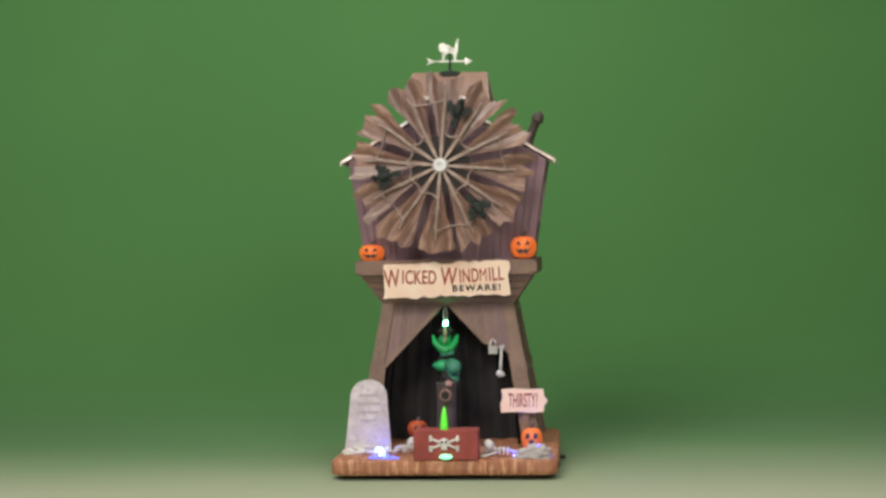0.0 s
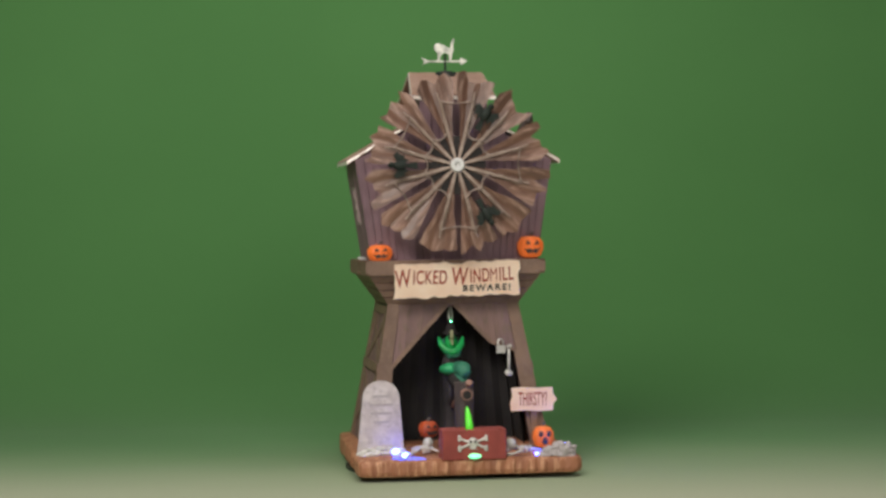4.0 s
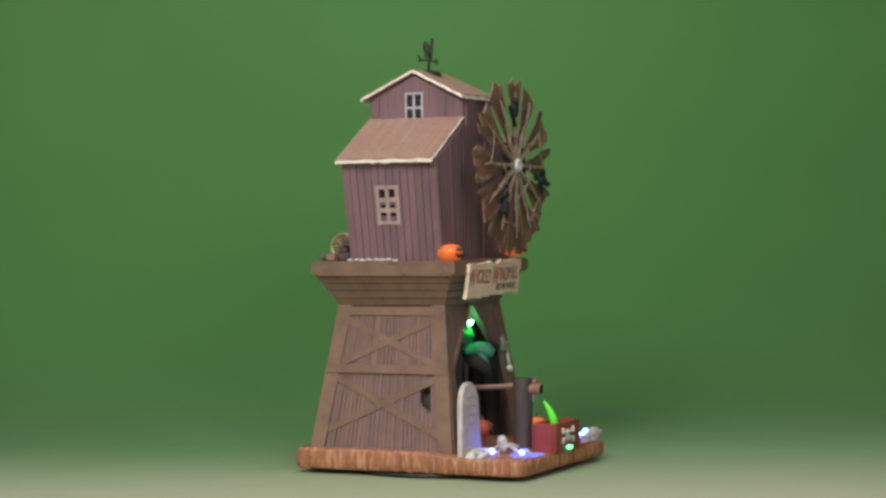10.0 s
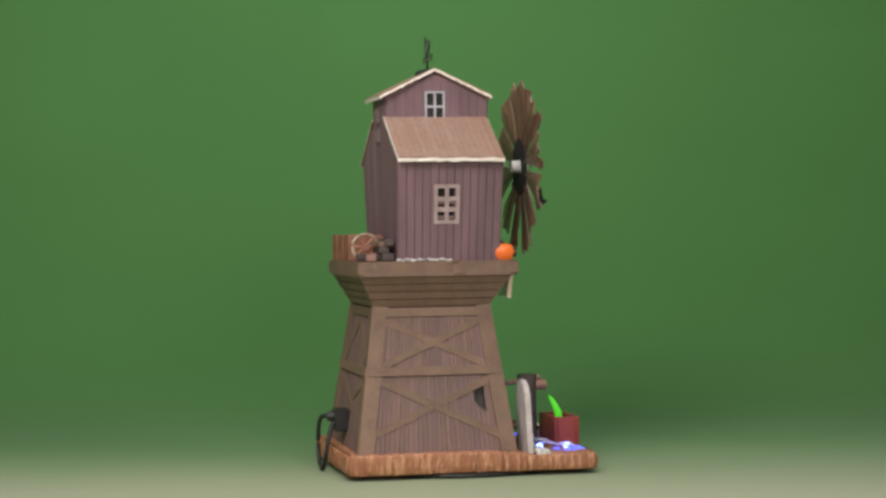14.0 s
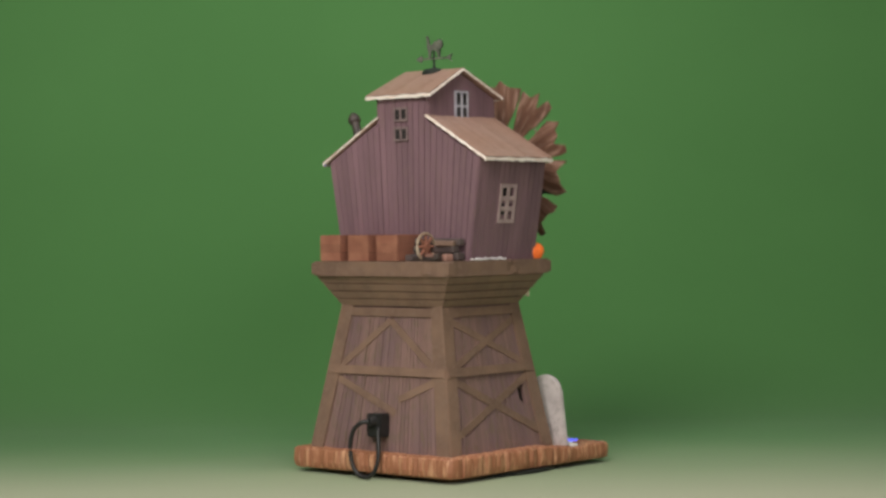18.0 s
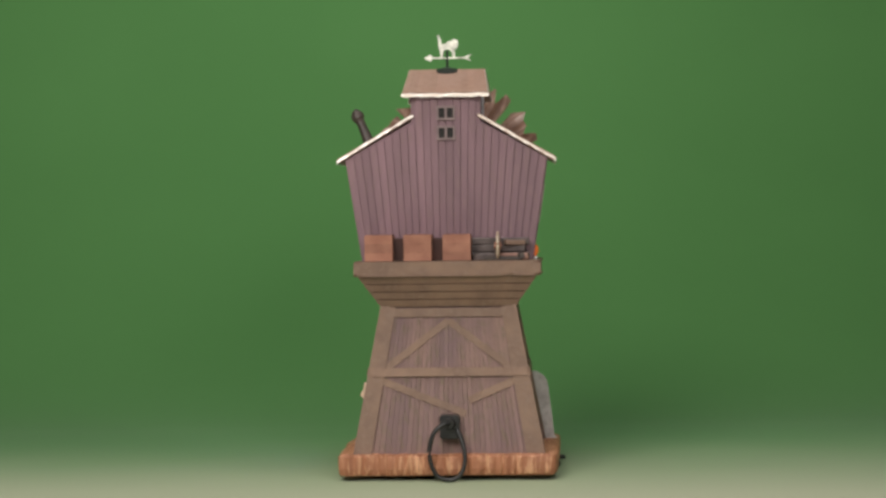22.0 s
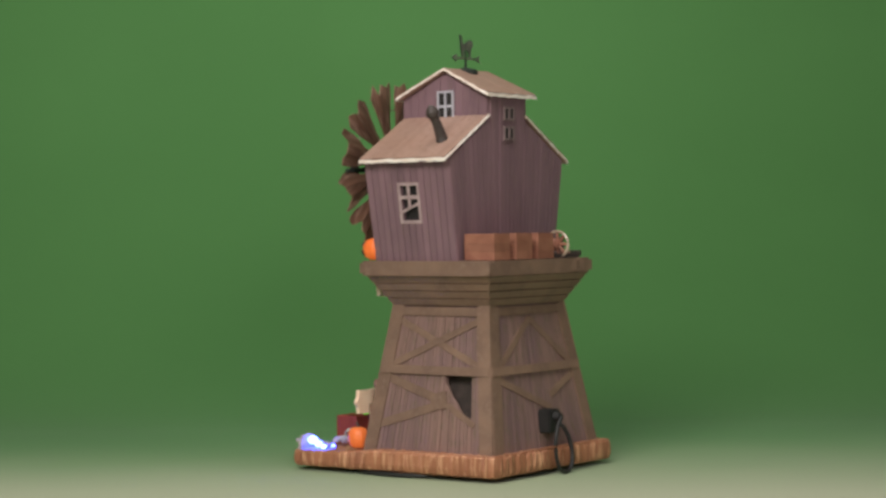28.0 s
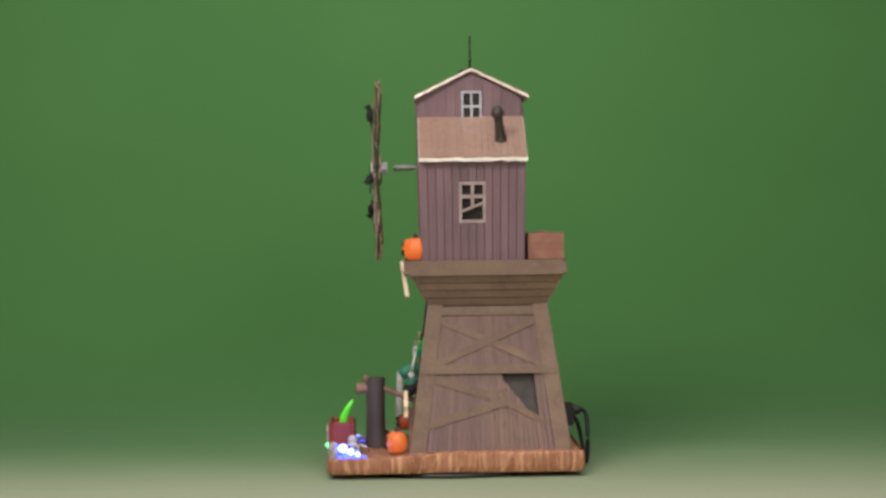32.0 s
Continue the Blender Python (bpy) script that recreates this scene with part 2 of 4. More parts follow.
def lettering(name, text, size, material, parent, m, label="", width=1.0, weight=0.0, spread=1.0):
    """Raised letters in the built-in font; m places them, in millimetres, on parent's space."""
    cu = bpy.data.curves.new(name, "FONT")
    cu.body, cu.size, cu.extrude, cu.align_x, cu.align_y = text, size, 0.12, "CENTER", "CENTER"
    cu.offset, cu.space_character = weight, spread
    tmp = bpy.data.objects.new(name, cu)
    scene.collection.objects.link(tmp)
    me = bpy.data.meshes.new_from_object(tmp.evaluated_get(bpy.context.evaluated_depsgraph_get()))
    bpy.data.objects.remove(tmp)
    me.transform(Matrix.Scale(MM, 4) @ m @ Matrix.Diagonal((width, 1, 1, 1)))
    me.materials.clear()
    me.materials.append(material)
    ob = new(name, me)
    ob.parent = parent
    if label:
        ob["label"] = label
    return ob


rnd = random.Random(7)

# ---- studio: backdrop sweep and plain room ----
FLOOR_Z = -3.0


def build_backdrop():
    bm = bmesh.new()
    prof = [(-1500, FLOOR_Z), (-600, FLOOR_Z), (0, FLOOR_Z), (240, FLOOR_Z)]
    r = 420.0
    for i in range(1, 19):
        a = math.pi / 2 * i / 18
        prof.append((240 + r * math.sin(a), FLOOR_Z + r * (1 - math.cos(a))))
    prof += [(240 + r, 900), (240 + r, 1700)]
    cols = []
    for x in (-1500, -700, 0, 700, 1500):
        cols.append([bm.verts.new((x, y, z)) for y, z in prof])
    for a, b in zip(cols, cols[1:]):
        for i in range(len(prof) - 1):
            bm.faces.new((a[i], b[i], b[i + 1], a[i + 1]))
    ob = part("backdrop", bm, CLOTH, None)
    sol = ob.modifiers.new("thickness", "SOLIDIFY")
    sol.thickness, sol.offset = 0.002, 1
    smooth(ob)
    tagged(ob, "plain green cloth backdrop sweeping up from the tabletop", "backdrop", kind="structure")


def build_room():
    for name, c, s in (("wall_back", (0, 1650, 900), (4200, 60, 2600)), ("wall_front", (0, -2650, 900), (4200, 60, 2600)),
                       ("wall_left", (-2100, -500, 900), (60, 4300, 2600)), ("wall_right", (2100, -500, 900), (60, 4300, 2600)),
                       ("ceiling", (0, -500, 2230), (4320, 4400, 60)), ("floor", (0, -500, -430), (4320, 4400, 60))):
        bm = bmesh.new()
        box(bm, c, s)
        tagged(part(name, bm, ROOMPAINT, None), "plain pale grey studio " + name.split("_")[0], name.split("_")[0], kind="structure")
    bm = bmesh.new()
    box(bm, (0, -480, FLOOR_Z - 18), (2400, 1900, 30))
    for x in (-1100, 1100):
        for y in (-1350, 380):
            box(bm, (x, y, -217), (60, 60, 368))
    tagged(part("table", bm, ROOMPAINT, None), "plain studio table under the green cloth", "table")


build_backdrop()
build_room()

# ---- turntable ----
turntable = tagged(new("turntable"), "low black round turntable under the model", "turntable")
bm = bmesh.new()
lathe(bm, (0, 0, FLOOR_Z), [(58, 0), (64.6, 0.2), (65, 1.6), (64.5, 2.6), (20, 2.9)], 48)
plate = part("plate", bm, RUBBER, turntable)
bm = bmesh.new()
box(bm, (62.0, 31.5, FLOOR_Z + 1.25), (15.0, 5.4, 2.3))
bmesh.ops.bevel(bm, geom=list(bm.edges), offset=0.5, segments=2, affect="EDGES")
part("switch_tab", bm, RUBBER, turntable, "small black switch tab at the rim")

# ---- the model ----
mill = tagged(new("toy_windmill"), "spooky grey-brown toy windmill house with a lit doorway on a turntable", "toy house")


def yard_fall(y):
    """0 under the tower, 1 in the front yard."""
    return min(1.0, max(0.0, (-8.0 - y) / 34.0))


def build_base():
    bm = bmesh.new()
    n = 0
    out = []
    for cx, cy, a0, cr in ((58.0, 70.0, 0, 4.6), (-58.0, 70.0, 90, 4.6), (-58.2, -67.5, 180, 6.5), (58.2, -67.5, 270, 6.5)):
        for k in range(5):
            a = radians(a0 + 22.5 * k)
            out.append((cx + cr * math.cos(a), cy + cr * math.sin(a)))
    pts = []
    for (x0, y0), (x1, y1) in zip(out, out[1:] + out[:1]):
        d = math.hypot(x1 - x0, y1 - y0)
        k = max(1, int(d / 2))
        pts += [(x0 + (x1 - x0) * i / k, y0 + (y1 - y0) * i / k) for i in range(k)]
    rings = []
    groove = [rnd.choice((-0.9, -0.3, 0.2, 0.4, 0.5)) for _ in pts]
    for z, s in ((0.0, -1.6), (1.0, -0.4), (4, 0.3), (8, 0.2), (10.8, -0.2), (12.0, -1.6)):
        ring = []
        for i, (x, y) in enumerate(pts):
            j = rnd.uniform(-0.3, 0.3) + 0.4 * math.sin(i * 0.35) + (groove[i] if 0 < z < 12 else 0)
            l = math.hypot(x, y)
            ring.append(bm.verts.new((x + x / l * (s + j * 0.75), y + y / l * (s + j * 0.75), z * (1 - 0.24 * yard_fall(y)) + (rnd.uniform(-0.35, 0.35) if 0 < z else 0))))
        rings.append(ring)
    n = len(pts)
    for a, b in zip(rings, rings[1:]):
        for i in range(n):
            bm.faces.new((a[i], a[(i + 1) % n], b[(i + 1) % n], b[i]))
    bm.faces.new(rings[0][::-1])
    # lumpy top in strips from side to side
    left = sorted((v for v in rings[-1] if v.co.x < 0), key=lambda v: v.co.y)
    right = sorted((v for v in rings[-1] if v.co.x >= 0), key=lambda v: v.co.y)
    k = min(len(left), len(right))
    grid = []
    for a, b in zip(left[:k], right[:k]):
        row = [a]
        for i in range(1, 24):
            q = a.co.lerp(b.co, i / 24)
            row.append(bm.verts.new((q.x, q.y, 12.0 - 2.9 * yard_fall(q.y) + rnd.uniform(-0.5, 0.35))))
        grid.append(row + [b])
    for r0, r1 in zip(grid, grid[1:]):
        for i in range(24):
            bm.faces.new((r0[i], r0[i + 1], r1[i + 1], r1[i]))
    part("base", bm, BASEWOOD, mill, "reddish-brown rough base slab with a grained edge")


build_base()

# tower corners: bottom, under the flare, ledge
TB = dict(x=54.0, y0=-25.5, y1=67.0, z=11.6)
TT = dict(x=38.2, y0=-13.3, y1=54.0, z=96.0)
TL = dict(x=50.5, y0=-24.0, y1=63.5, z=114.0)


def rect(d, inset=0.0):
    """Corners front left, front right, back right, back left."""
    return [Vector((-d["x"] + inset, d["y0"] + inset, d["z"])), Vector((d["x"] - inset, d["y0"] + inset, d["z"])),
            Vector((d["x"] - inset, d["y1"] - inset, d["z"])), Vector((-d["x"] + inset, d["y1"] - inset, d["z"]))]


def wall_patches(lo, hi, inset=0.0):
    a, b = rect(lo, inset), rect(hi, inset)
    return {k: Patch(a[i], a[j], b[j], b[i]) for k, i, j in (("front", 0, 1), ("right", 1, 2), ("back", 2, 3), ("left", 3, 0))}


def slab_with_hole(bm, p, hole, t0, t1):
    """A wall slab on patch p around a hole given by (u, v) corners, open or closed, cut in strips."""
    u0, u1 = min(h[0] for h in hole), max(h[0] for h in hole)
    v0, v1 = min(h[1] for h in hole), max(h[1] for h in hole)
    for a0, a1, b0, b1 in ((0, u0, 0, 1), (u1, 1, 0, 1), (u0, u1, 0, v0), (u0, u1, v1, 1)):
        if a1 - a0 > 1e-4 and b1 - b0 > 1e-4:
            p.board(bm, a0, a1, b0, b1, t0, t1)


def build_tower():
    outer = wall_patches(TB, TT)
    gap_v = 0.552
    for side, p in outer.items():
        bm = bmesh.new()
        if side == "front":
            # pointed doorway that reaches the base
            L = [(0, 0), (0.125, 0), (0.08, 0.565), (0.452, 0.985), (0.505, 0.985), (0.754, 0.72), (0.91, 0.655), (0.908, 0), (1, 0), (1, 1), (0, 1)]
            lo = [bm.verts.new(p.at(u, v, -3.2)) for u, v in L]
            hi = [bm.verts.new(p.at(u, v, -0.6)) for u, v in L]
            bm.faces.new(lo[::-1]), bm.faces.new(hi)
            for i in range(len(L)):
                j = (i + 1) % len(L)
                bm.faces.new((lo[i], lo[j], hi[j], hi[i]))
            p.board(bm, 0, 0.125, -0.04, 0, -3.2, -0.6)
            p.board(bm, 0.908, 1, -0.04, 0, -3.2, -0.6)
        elif side == "left":
            slab_with_hole(bm, p, [(0.775, 0.25), (0.855, 0.46)], -3.2, -0.6)
        elif side == "right":
            slab_with_hole(bm, p, [(0.60, 0.24), (0.83, 0.54)], -3.2, -0.6)
        else:
            p.board(bm, 0, 1, 0, 1, -3.2, -0.6)
        if side != "front":
            p.board(bm, 0, 1, -0.04, 0, -3.2, -0.6)
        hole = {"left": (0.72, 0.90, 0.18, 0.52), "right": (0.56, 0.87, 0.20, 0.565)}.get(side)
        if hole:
            # dark slab added behind the hole in place of the tower's shaded inside
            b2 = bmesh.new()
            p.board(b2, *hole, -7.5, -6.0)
            part("hole_backing", b2, RUST, mill, "dark slab behind the broken wall, standing for the shaded inside")
        wall = part("tower_wall", bm, TOWERWOOD, mill, "weathered grey-brown timber tower wall")
        beams = []
        if side == "front":
            beams = [((0.04, -0.04), (0.04, 1), 6), ((0.96, -0.04), (0.96, 1), 6), ((0.075, 0.555), (0.449, 0.99), 2.4), ((0.757, 0.724), (0.508, 0.99), 2.2), ((0.757, 0.724), (0.915, 0.66), 2.0),
                     ((0.105, -0.04), (0.072, 0.56), 2.2), ((0.918, -0.04), (0.918, 0.66), 1.6)]
            n = 11
            for i in range(n):
                for s in (0, 1):
                    half = 0.478 - 0.08 if s == 0 else 0.92 - 0.478
                    u0, u1 = 0.08 + i * half / n, 0.08 + (i + 1) * half / n - 0.0015
                    side_u = 0.085
                    vlo = lambda u: -0.04 if u < side_u - 0.01 else 0.585 + (u - side_u) / 0.357 * 0.42 if s == 0 else max(0.665 + (u - 0.09) * 0.43, 0.735 + (u - 0.246) * 1.06)
                    if vlo(u1) > 0.99:
                        continue
                    q = [(u0, vlo(u0)), (u1, vlo(u1)), (u1, 0.995), (u0, 0.995)]
                    if s:
                        q = [(1 - u, v) for u, v in q][::-1]
                    b2 = bmesh.new()
                    p.quad(b2, q, -0.6, rnd.uniform(-0.1, 0.25))
                    part("plank", b2, TOWERWOOD, wall)
        else:
            beams = [((0.045, -0.04), (0.045, 1), 9.0), ((0.955, -0.04), (0.955, 1), 9.0), ((0.0, gap_v), (1, gap_v), 5.0), ((0.05, 0.955), (0.95, 0.955), 5.0),
                     *([((0.10, 0.58), (0.5, 0.90), 4.0), ((0.90, 0.58), (0.5, 0.90), 4.0)] if side == "back" else [((0.08, 0.58), (0.92, 0.90), 4.0), ((0.92, 0.58), (0.08, 0.90), 4.0)])]
            if side == "right":
                beams += [((0.07, 0.50), (0.60, 0.345), 5.0), ((0.07, 0.17), (0.60, 0.33), 5.0), ((0.50, 0.335), (0.625, 0.36), 10.0), ((0.60, 0.34), (0.86, 0.19), 3.6)]
            elif side == "left":
                beams += [((0.07, 0.50), (0.93, 0.10), 4.5), ((0.07, 0.12), (0.93, 0.50), 4.2)]
            else:
                beams += [((0.07, 0.50), (0.60, 0.27), 4.2), ((0.93, 0.50), (0.62, 0.36), 4.2)]
            n = 28 if side != "back" else 30
            for i in range(n):
                u0, u1 = 0.07 + i * 0.86 / n, 0.07 + (i + 1) * 0.86 / n - 0.0032
                spans = [(-0.04, 0.548), (0.556, 0.95)]
                broken = {}
                if side == "right" and u1 > 0.60 and u0 < 0.83:
                    cut = lambda u: min(0.485, max(0.24, 0.47 - 1.32 * (u - 0.615)))
                    spans = [(-0.04, cut(u0)), (0.556, 0.95)]
                    broken = {0: (cut(u0) + rnd.uniform(-0.01, 0.01), cut(u1) + rnd.uniform(-0.01, 0.01))}
                if side == "left" and u1 > 0.775 and u0 < 0.852:
                    mid = (u0 + u1) / 2
                    spans = [(-0.04, 0.26 + 1.1 * max(0, 0.835 - mid)), (0.455, 0.548), (0.556, 0.95)]
                    broken = {0: (spans[0][1] + 0.03, spans[0][1] - 0.02)}
                for k, (v0, v1) in enumerate(spans):
                    b2 = bmesh.new()
                    va, vb = broken.get(k, (v1 - rnd.uniform(0, 0.004),) * 2)
                    p.quad(b2, ((u0, v0), (u1, v0), (u1, vb), (u0, va)), -0.7, rnd.uniform(-0.2, 0.3))
                    part("plank", b2, TOWERWOOD, wall)
        for a, b, w in beams:
            b2 = bmesh.new()
            brace = abs(a[0] - b[0]) > 0.1 and abs(a[1] - b[1]) > 0.05
            p.beam(b2, a, b, w, -0.5, (0.6 if brace and side != "front" else 1.7 if a[1] == gap_v else 1.0) + rnd.uniform(0, 0.2))
            part("beam", b2, BEAMWOOD, wall)
    # flare under the ledge, three courses of boards a side
    flare = wall_patches(TT, TL)
    for side, p in flare.items():
        bm = bmesh.new()
        p.board(bm, 0, 1, 0, 1, -3, -0.5)
        wall = part("flare_wall", bm, BEAMWOOD, mill, "grey-brown boarded flare under the ledge")
        for k in range(4):
            b2 = bmesh.new()
            p.board(b2, -0.01, 1.01, k * 0.25 + 0.02, k * 0.25 + 0.235, -0.6, 0.8 + 0.3 * rnd.random())
            part("plank", b2, BEAMWOOD, wall)
    # ledge
    bm = bmesh.new()
    ys = (-28.2, 66.2)
    out = []
    for i in range(24):
        out.append((-53.8 + 107.6 * i / 24, ys[0] + rnd.uniform(-0.25, 0.25)))
    for i in range(22):
        out.append((53.8 + rnd.uniform(-0.25, 0.25), ys[0] + (ys[1] - ys[0]) * i / 22))
    for i in range(24):
        out.append((53.8 - 107.6 * i / 24, ys[1] + rnd.uniform(-0.25, 0.25)))
    for i in range(22):
        out.append((-53.8 + rnd.uniform(-0.25, 0.25), ys[1] - (ys[1] - ys[0]) * i / 22))
    prism(bm, out, (0, 0, 113.6), (1, 0, 0), (0, 1, 0), 8.6)
    bmesh.ops.bevel(bm, geom=[e for e in bm.edges if abs(e.verts[0].co.z - e.verts[1].co.z) < 0.01], offset=1.3, segments=2, affect="EDGES")
    part("ledge", bm, BEAMWOOD, mill, "weathered wooden ledge round the tower")
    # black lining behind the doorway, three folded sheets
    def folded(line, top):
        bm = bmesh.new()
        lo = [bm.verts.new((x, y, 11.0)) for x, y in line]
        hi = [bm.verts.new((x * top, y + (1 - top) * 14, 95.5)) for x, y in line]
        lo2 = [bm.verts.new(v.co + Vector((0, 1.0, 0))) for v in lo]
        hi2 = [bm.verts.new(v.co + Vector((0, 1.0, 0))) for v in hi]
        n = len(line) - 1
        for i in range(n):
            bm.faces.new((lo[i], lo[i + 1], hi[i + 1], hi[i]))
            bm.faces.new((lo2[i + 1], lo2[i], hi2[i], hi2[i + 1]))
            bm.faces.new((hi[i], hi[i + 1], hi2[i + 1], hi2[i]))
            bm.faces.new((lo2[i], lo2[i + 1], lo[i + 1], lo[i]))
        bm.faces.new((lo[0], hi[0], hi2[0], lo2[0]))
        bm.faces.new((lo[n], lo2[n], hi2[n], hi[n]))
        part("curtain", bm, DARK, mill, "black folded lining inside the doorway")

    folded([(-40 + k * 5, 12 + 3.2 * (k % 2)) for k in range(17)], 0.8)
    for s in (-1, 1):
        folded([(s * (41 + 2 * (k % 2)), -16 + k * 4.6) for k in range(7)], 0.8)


build_tower()

# ---- upper house ----
HB = dict(x=49.5, y0=-18.0, y1=41.5, z=122.0)
HT = dict(x=58.6, y0=-19.0, y1=42.5, z=181.6)
RIDGE_X, RIDGE_Z = 20.0, 203.5
YC = 13.0


def wall_top(x):
    """Height of the gable wall under the roof at x."""
    ax = abs(x)
    if ax < RIDGE_X:
        return 219.0
    return RIDGE_Z - (ax - RIDGE_X) * (RIDGE_Z - 181.6) / (HT["x"] - RIDGE_X)


HOLE = {"left": [(0.375, 0.40), (0.555, 0.71)], "right": [(0.40, 0.40), (0.60, 0.74)]}


def build_house():
    walls = wall_patches(HB, HT)
    for side in ("front", "back"):
        p = walls[side]
        sgn = 1 if side == "front" else -1
        bm = bmesh.new()
        yb, yt = (HB["y0"], HT["y0"]) if side == "front" else (HB["y1"], HT["y1"])
        d = 2.6 * sgn
        L = [(-HB["x"], 122), (HB["x"], 122), (HT["x"], 181.6), (RIDGE_X, RIDGE_Z), (RIDGE_X, 219), (-RIDGE_X, 219), (-RIDGE_X, RIDGE_Z), (-HT["x"], 181.6)]
        yy = lambda z: yb + (yt - yb) * (z - 122) / 59
        lo = [bm.verts.new((x, yy(z) + 0.6 * sgn, z)) for x, z in L]
        hi = [bm.verts.new((x, yy(z) + d, z)) for x, z in L]
        bm.faces.new(lo), bm.faces.new(hi[::-1])
        for i in range(len(L)):
            j = (i + 1) % len(L)
            bm.faces.new((lo[i], lo[j], hi[j], hi[i]))
        wall = part("house_wall", bm, HOUSEWOOD, mill, "mauve-grey vertical boarded gable wall")
        n = 26
        for i in range(n):
            s0, s1 = -1 + 2 * i / n + 0.0038, -1 + 2 * (i + 1) / n - 0.0038
            xb0, xb1 = s0 * HB["x"], s1 * HB["x"]
            xt0, xt1 = s0 * HT["x"], s1 * HT["x"]
            zt = [min(wall_top(xt0), wall_top(xt0 + 0.01)), wall_top(xt1)]
            if abs(xt0) < RIDGE_X < abs(xt1) or abs(xt1) < RIDGE_X < abs(xt0):
                zt = [wall_top(xt0), wall_top(xt1)]
                zt = [min(zt), min(zt)] if max(zt) > 215 else zt
            sx = lambda z, a, b: a + (b - a) * min(1.0, (z - 122) / 59)
            out = -sgn * (0.2 + 0.45 * rnd.random())
            b2 = bmesh.new()
            vs = [(xb0, 122.2), (xb1, 122.2), (sx(zt[1], xb1, xt1), zt[1] - 0.4), (sx(zt[0], xb0, xt0), zt[0] - 0.4)]
            a = [b2.verts.new((x, yy(z) + 0.7 * sgn, z)) for x, z in vs]
            b = [b2.verts.new((x, yy(z) + out, z)) for x, z in vs]
            hexa(b2, a + b)
            part("plank", b2, HOUSEWOOD, wall)
    for side in ("left", "right"):
        p = walls[side]
        bm = bmesh.new()
        (wu0, wv0), (wu1, wv1) = HOLE[side]
        slab_with_hole(bm, p, HOLE[side], -2.6, -0.6)
        wall = part("house_wall", bm, HOUSEWOOD, mill, "mauve-grey vertical boarded side wall")
        n = 13
        for i in range(n):
            u0, u1 = i / n + 0.0035, (i + 1) / n - 0.0035
            mid = (u0 + u1) / 2
            spans = [(0.0, wv0), (wv1, 0.995)] if wu0 - 0.02 < mid < wu1 + 0.02 else [(0.0, 0.995)]
            for v0, v1 in spans:
                b2 = bmesh.new()
                p.board(b2, u0, u1, v0, v1, -0.7, 0.35 + 0.25 * rnd.random())
                part("plank", b2, HOUSEWOOD, wall)
        build_window(p, wu0, wu1, wv0, wv1, 2, 3, side == "right", DULLFRAME, side == "left", 2.6)
    # cupola side gables, facing left and right
    for s in (-1, 1):
        bm = bmesh.new()
        ux = Vector((0, -1, 0)) if s < 0 else Vector((0, 1, 0))
        L = [(-42.0, 200.0), (18.5, 200.0), (18.5, 219.5), (-YC, 232.9), (-42.0, 219.5)] if s < 0 else \
            [(-18.5, 200.0), (42.0, 200.0), (42.0, 219.5), (YC, 232.9), (-18.5, 219.5)]
        prism(bm, L, Vector((s * RIDGE_X - s * 2.5, 0, 0)), ux, (0, 0, 1), 2.0)
        wall = part("cupola_wall", bm, HOUSEWOOD, mill, "mauve-grey boarded cupola gable")
        n = 11
        for i in range(n):
            y0, y1 = -18.5 + i * 60.5 / n + 0.1, -18.5 + (i + 1) * 60.5 / n - 0.1
            zt = lambda y: 219.5 + 13.4 * (1 - abs(y - YC) / 30.5) - 0.6
            b2 = bmesh.new()
            vs = [(y0, 200), (y1, 200), (y1, zt(y1)), (y0, zt(y0))]
            a = [b2.verts.new((s * (RIDGE_X - 0.6), y, z)) for y, z in vs]
            b = [b2.verts.new((s * (RIDGE_X + 0.3 + 0.2 * rnd.random()), y, z)) for y, z in vs]
            hexa(b2, a + b)
            part("plank", b2, HOUSEWOOD, wall)
        p = Patch((s * (RIDGE_X + 0.4), YC - s * 30, 200), (s * (RIDGE_X + 0.4), YC + s * 30, 200), (s * (RIDGE_X + 0.4), YC + s * 30, 236), (s * (RIDGE_X + 0.4), YC - s * 30, 236)) if s > 0 else \
            Patch((s * (RIDGE_X + 0.4), YC + 30, 200), (s * (RIDGE_X + 0.4), YC - 30, 200), (s * (RIDGE_X + 0.4), YC - 30, 236), (s * (RIDGE_X + 0.4), YC + 30, 236))
        build_window(p, 0.42, 0.58, 0.145, 0.585, 2, 2, False)
    # small back window
    p = Patch((20, 43.2, 181), (-20, 43.2, 181), (-20, 43.9, 221), (20, 43.9, 221))
    build_window(p, 0.40, 0.61, 0.61, 0.755, 2, 1, False, DARKFRAME)
    build_window(p, 0.40, 0.61, 0.32, 0.465, 2, 1, False, DARKFRAME)


